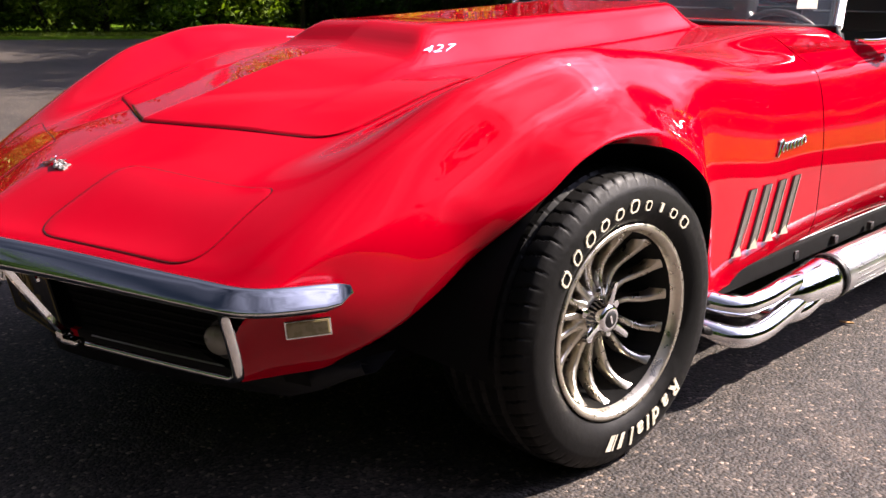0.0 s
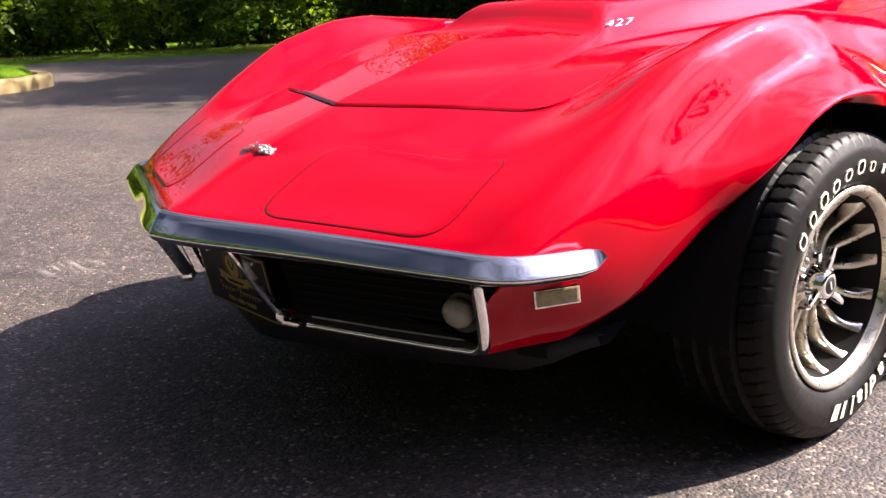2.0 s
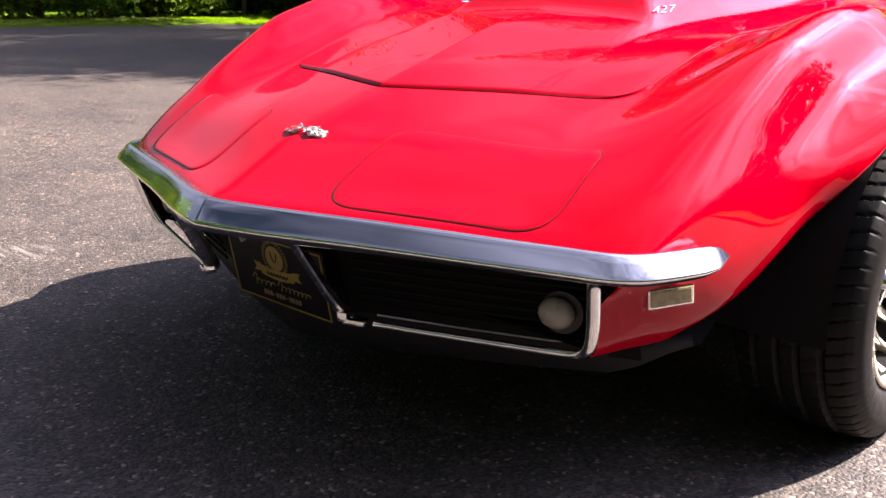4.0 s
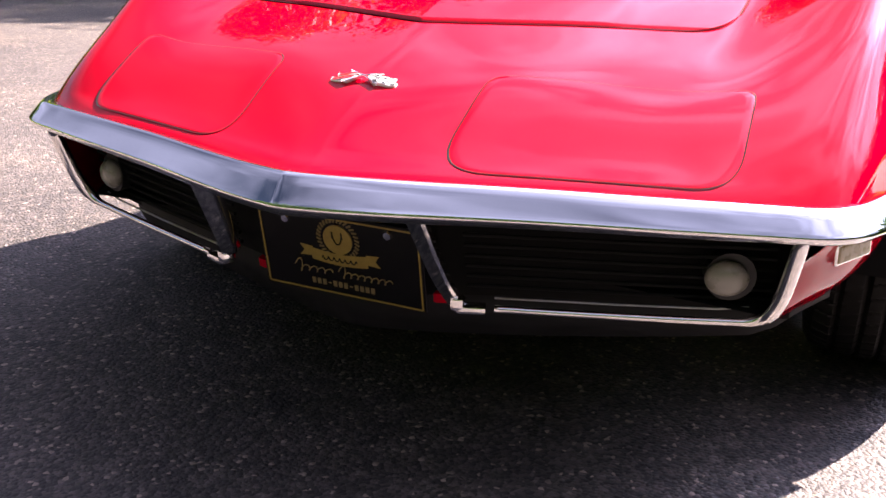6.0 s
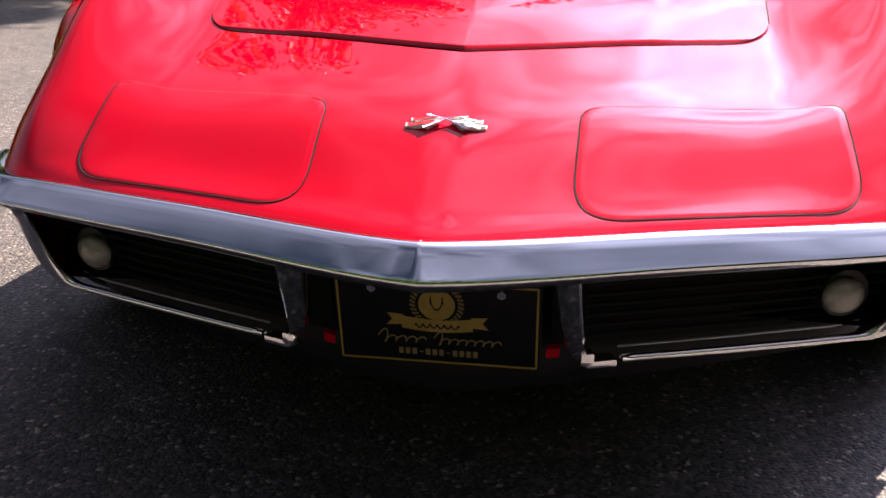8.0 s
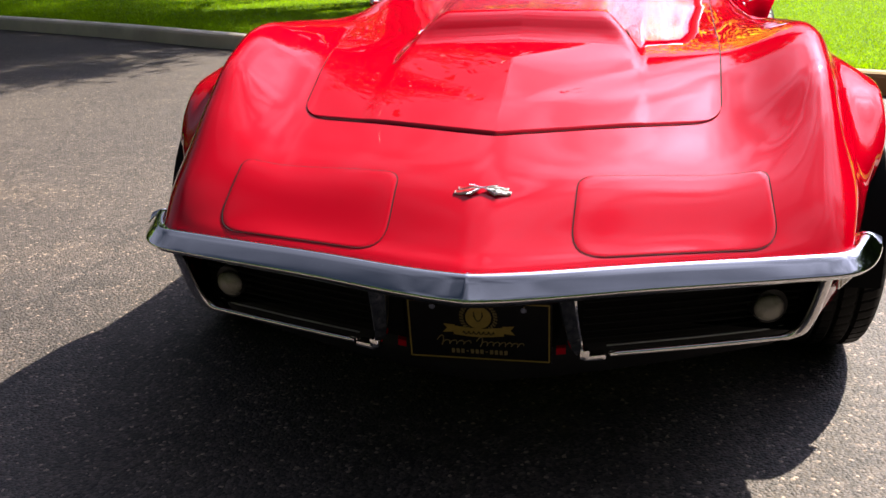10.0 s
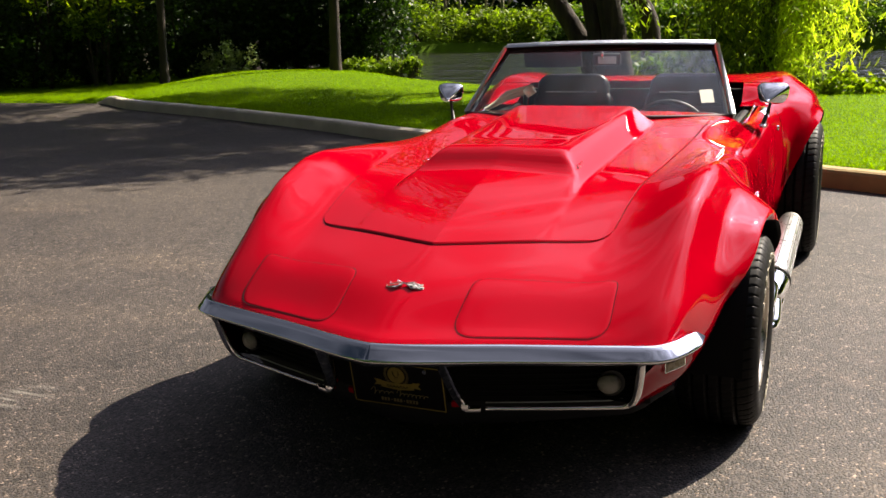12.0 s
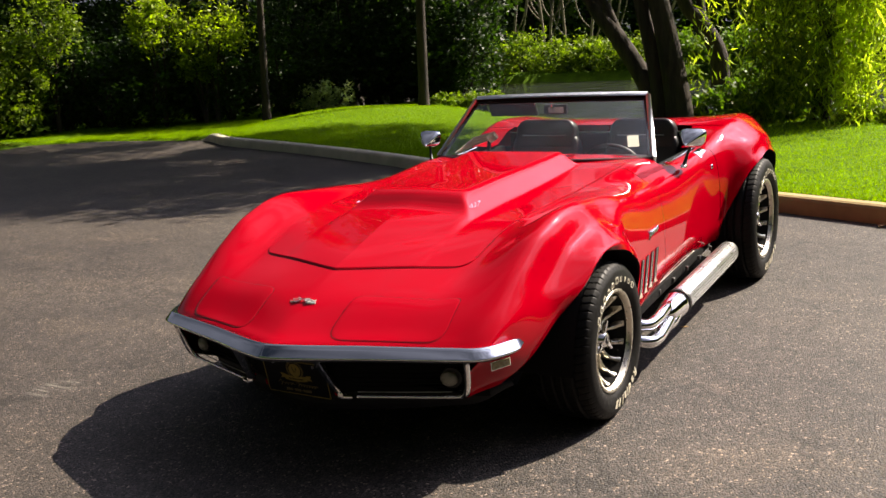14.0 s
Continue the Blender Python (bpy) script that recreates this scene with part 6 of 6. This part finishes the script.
def seat(car, x):
    s = thing("seat", "", "")
    s.parent = car
    bm = bmesh.new()
    box(bm, (x, 1.98, 0.40), (0.50, 0.50, 0.18), 0.06)
    part("cushion", bm, VINYL, s, "black vinyl cushion", angle=60)
    bm = cushion((x, 2.22, 0.645), (0.47, 0.14, 0.54), 0.09, 0.03, pose(0, 0, 0, -14, 0, 0))
    part("backrest", bm, VINYL, s, "black vinyl high backrest", angle=60)
    bm = cushion((x, 2.255, 0.900), (0.42, 0.10, 0.19), 0.075, 0.022, pose(0, 0, 0, -12, 0, 0))
    part("headrest", bm, VINYL, s, "black vinyl headrest", angle=60)
    tube("piping", [(x - 0.15, 2.196, 0.90), (x + 0.15, 2.196, 0.90)], 0.004, STEEL, s, sides=6)


def build_cockpit(car):
    for x in (-0.33, 0.33):
        seat(car, x)
    bm = bmesh.new()
    box(bm, (0, 1.50, 0.80), (1.22, 0.28, 0.14), 0.05)
    part("dashboard", bm, VINYL, car, "black padded dashboard", angle=60)
    bm = bmesh.new()
    box(bm, (0, 2.30, 0.60), (1.24, 0.04, 0.62), 0.01)
    box(bm, (0, 1.8, 0.45), (0.16, 0.9, 0.3), 0.03)
    part("bulkhead", bm, BLACK_MATT, car, "black cockpit lining")
    for side in (1, -1):
        bm = bmesh.new()
        box(bm, (side * 0.665, 1.75, 0.66), (0.05, 1.0, 0.34), 0.02)
        part("door_panel", bm, VINYL, DOORS[side], "black door trim panel", angle=50)
    # steering wheel
    st = thing("steering_wheel", "", "")
    st.parent = car
    st.matrix_basis = Matrix.Translation((0.33, 1.72, 0.745)) @ pose(0, 0, 0, -66, 0, 0)
    ring = [(0.185 * math.cos(a), 0.185 * math.sin(a), 0) for a in np.linspace(0, 2 * math.pi, 49)]
    tube("rim", ring, 0.012, BLACK, st, "black steering wheel rim", sides=10, caps=False)
    for a in (90, 210, 330):
        bm = bmesh.new()
        box(bm, (0.09, 0, 0), (0.17, 0.03, 0.004), 0.001, Matrix.Identity(4))
        bmesh.ops.rotate(bm, cent=(0, 0, 0), matrix=Matrix.Rotation(radians(a), 3, "Z"), verts=bm.verts)
        part("spoke", bm, STEEL, st, "steel spoke")
    bm = bmesh.new()
    bmesh.ops.create_cone(bm, cap_ends=True, segments=24, radius1=0.035, radius2=0.028, depth=0.05)
    part("horn_button", bm, BLACK, st)
    # chrome grab bar, passenger side of the dash, sun glare put in colour
    for k in range(3):
        tube("grab_bar", [(-0.60 + 0.02 * k, 1.50, 0.885 + 0.012 * k), (-0.48, 1.52, 0.940 + 0.016 * k), (-0.37 + 0.01 * k, 1.54, 0.975 + 0.014 * k)], 0.0105, SUNLIT_METAL, car, "passenger grab bar coloured as sunlit chrome", sides=10)


def build_bracket(car):
    # round end of the grab bars on its post, coloured as sunlit
    tube("bar_end", [(-0.385, 1.535, 0.965), (-0.345, 1.54, 0.992)], 0.026, SUNLIT_METAL, car, "end of the grab bars coloured as sunlit chrome", sides=18)
    tube("bar_post", [(-0.40, 1.53, 0.84), (-0.385, 1.54, 0.975)], 0.012, BLACK, car, sides=10)


def build_sill_trim(car):
    for side in (1, -1):
        pts = [(side * 0.715, y, top_z(0.715, y) + 0.006) for y in np.linspace(1.46, 1.98, 12)]
        tube("door_sill_trim", pts, 0.007, CHROME, DOORS[side], "chrome strip along the door top", sides=8)


def build_mirrors(car):
    for side in (1, -1):
        m = thing("door_mirror", "", "")
        m.parent = car
        c = Vector((side * 0.835, 1.585, 0.965))
        # chrome shell: blunt oblong face at the rear, pointed to the front
        secs = [(-0.085, 0.004, 0.004), (-0.078, 0.014, 0.010), (-0.045, 0.040, 0.029), (-0.004, 0.068, 0.049), (0.010, 0.071, 0.052), (0.015, 0.068, 0.049), (0.017, 0.060, 0.042)]
        n = 22
        v = []
        for y, a, b in secs:
            for j in range(n):
                t = 2 * math.pi * j / n
                sx, sz = math.copysign(abs(math.cos(t)) ** 0.55, math.cos(t)), math.copysign(abs(math.sin(t)) ** 0.6, math.sin(t))
                v.append((c.x + a * sx * (1 + 0.14 * sz) - side * 0.018 * (1 - b / 0.052), c.y + y, c.z + b * sz - 0.032 * (1 - b / 0.052)))
        f = grid_faces(len(secs), n, True) + [tuple(range(n)), tuple(reversed(range((len(secs) - 1) * n, len(secs) * n)))]
        mesh_object("mirror_shell", v, f, CHROME, m, "chrome bullet mirror shell")
        tube("mirror_stalk", [(side * 0.80, 1.53, 0.815), (side * 0.815, 1.55, 0.88), (side * 0.832, 1.575, 0.935)], [0.014, 0.007, 0.008], BLACK, m, "black mirror stalk", sides=12)
        bm = bmesh.new()
        ball(bm, (side * 0.80, 1.53, 0.818), (0.02, 0.035, 0.012))
        part("mirror_foot", bm, CHROME, m, smooth=True)


def build_litter():
    # curled dry leaves lying on the asphalt
    for x, y, turn, size in ((0.86, 1.30, 20, 0.022), (1.51, 4.25, 75, 0.050)):
        leaf = thing("fallen_leaf", "small curled dry leaf lying on the asphalt", "leaf", (x, y, 0.0), turn, group="leaves on the lot")
        v = []
        for k in range(7):
            u = k / 6 - 0.5
            half = 0.42 * size * math.cos(math.pi * u) ** 0.8 if abs(u) < 0.5 else 0.002
            v += [(u * 2 * size, q * half, 0.004 + 0.5 * size * u * u + 0.25 * size * q * q) for q in (-1, 0, 1)]
        blade = mesh_object("blade", v, grid_faces(7, 3), DRY_LEAF, leaf)
        blade.modifiers.new("thickness", "SOLIDIFY").thickness = 0.0008


car = thing("sports_car", "glossy red open-top sports car parked on asphalt", "car")
# it stands slightly nose-down on larger rear tyres
car.matrix_basis = Matrix.Translation((0, 0, HUB_Z)) @ pose(0, 0, 0, RAKE) @ Matrix.Translation((0, 0, -HUB_Z))
build_body(car)
build_hood(car)
build_headlight_lids(car)
build_bumper(car)
build_grille(car)
build_wheels(car)
build_pipes(car)
build_windshield(car)
build_cockpit(car)
build_bracket(car)
build_sill_trim(car)
build_mirrors(car)
build_trim(car)
build_grass()
build_litter()
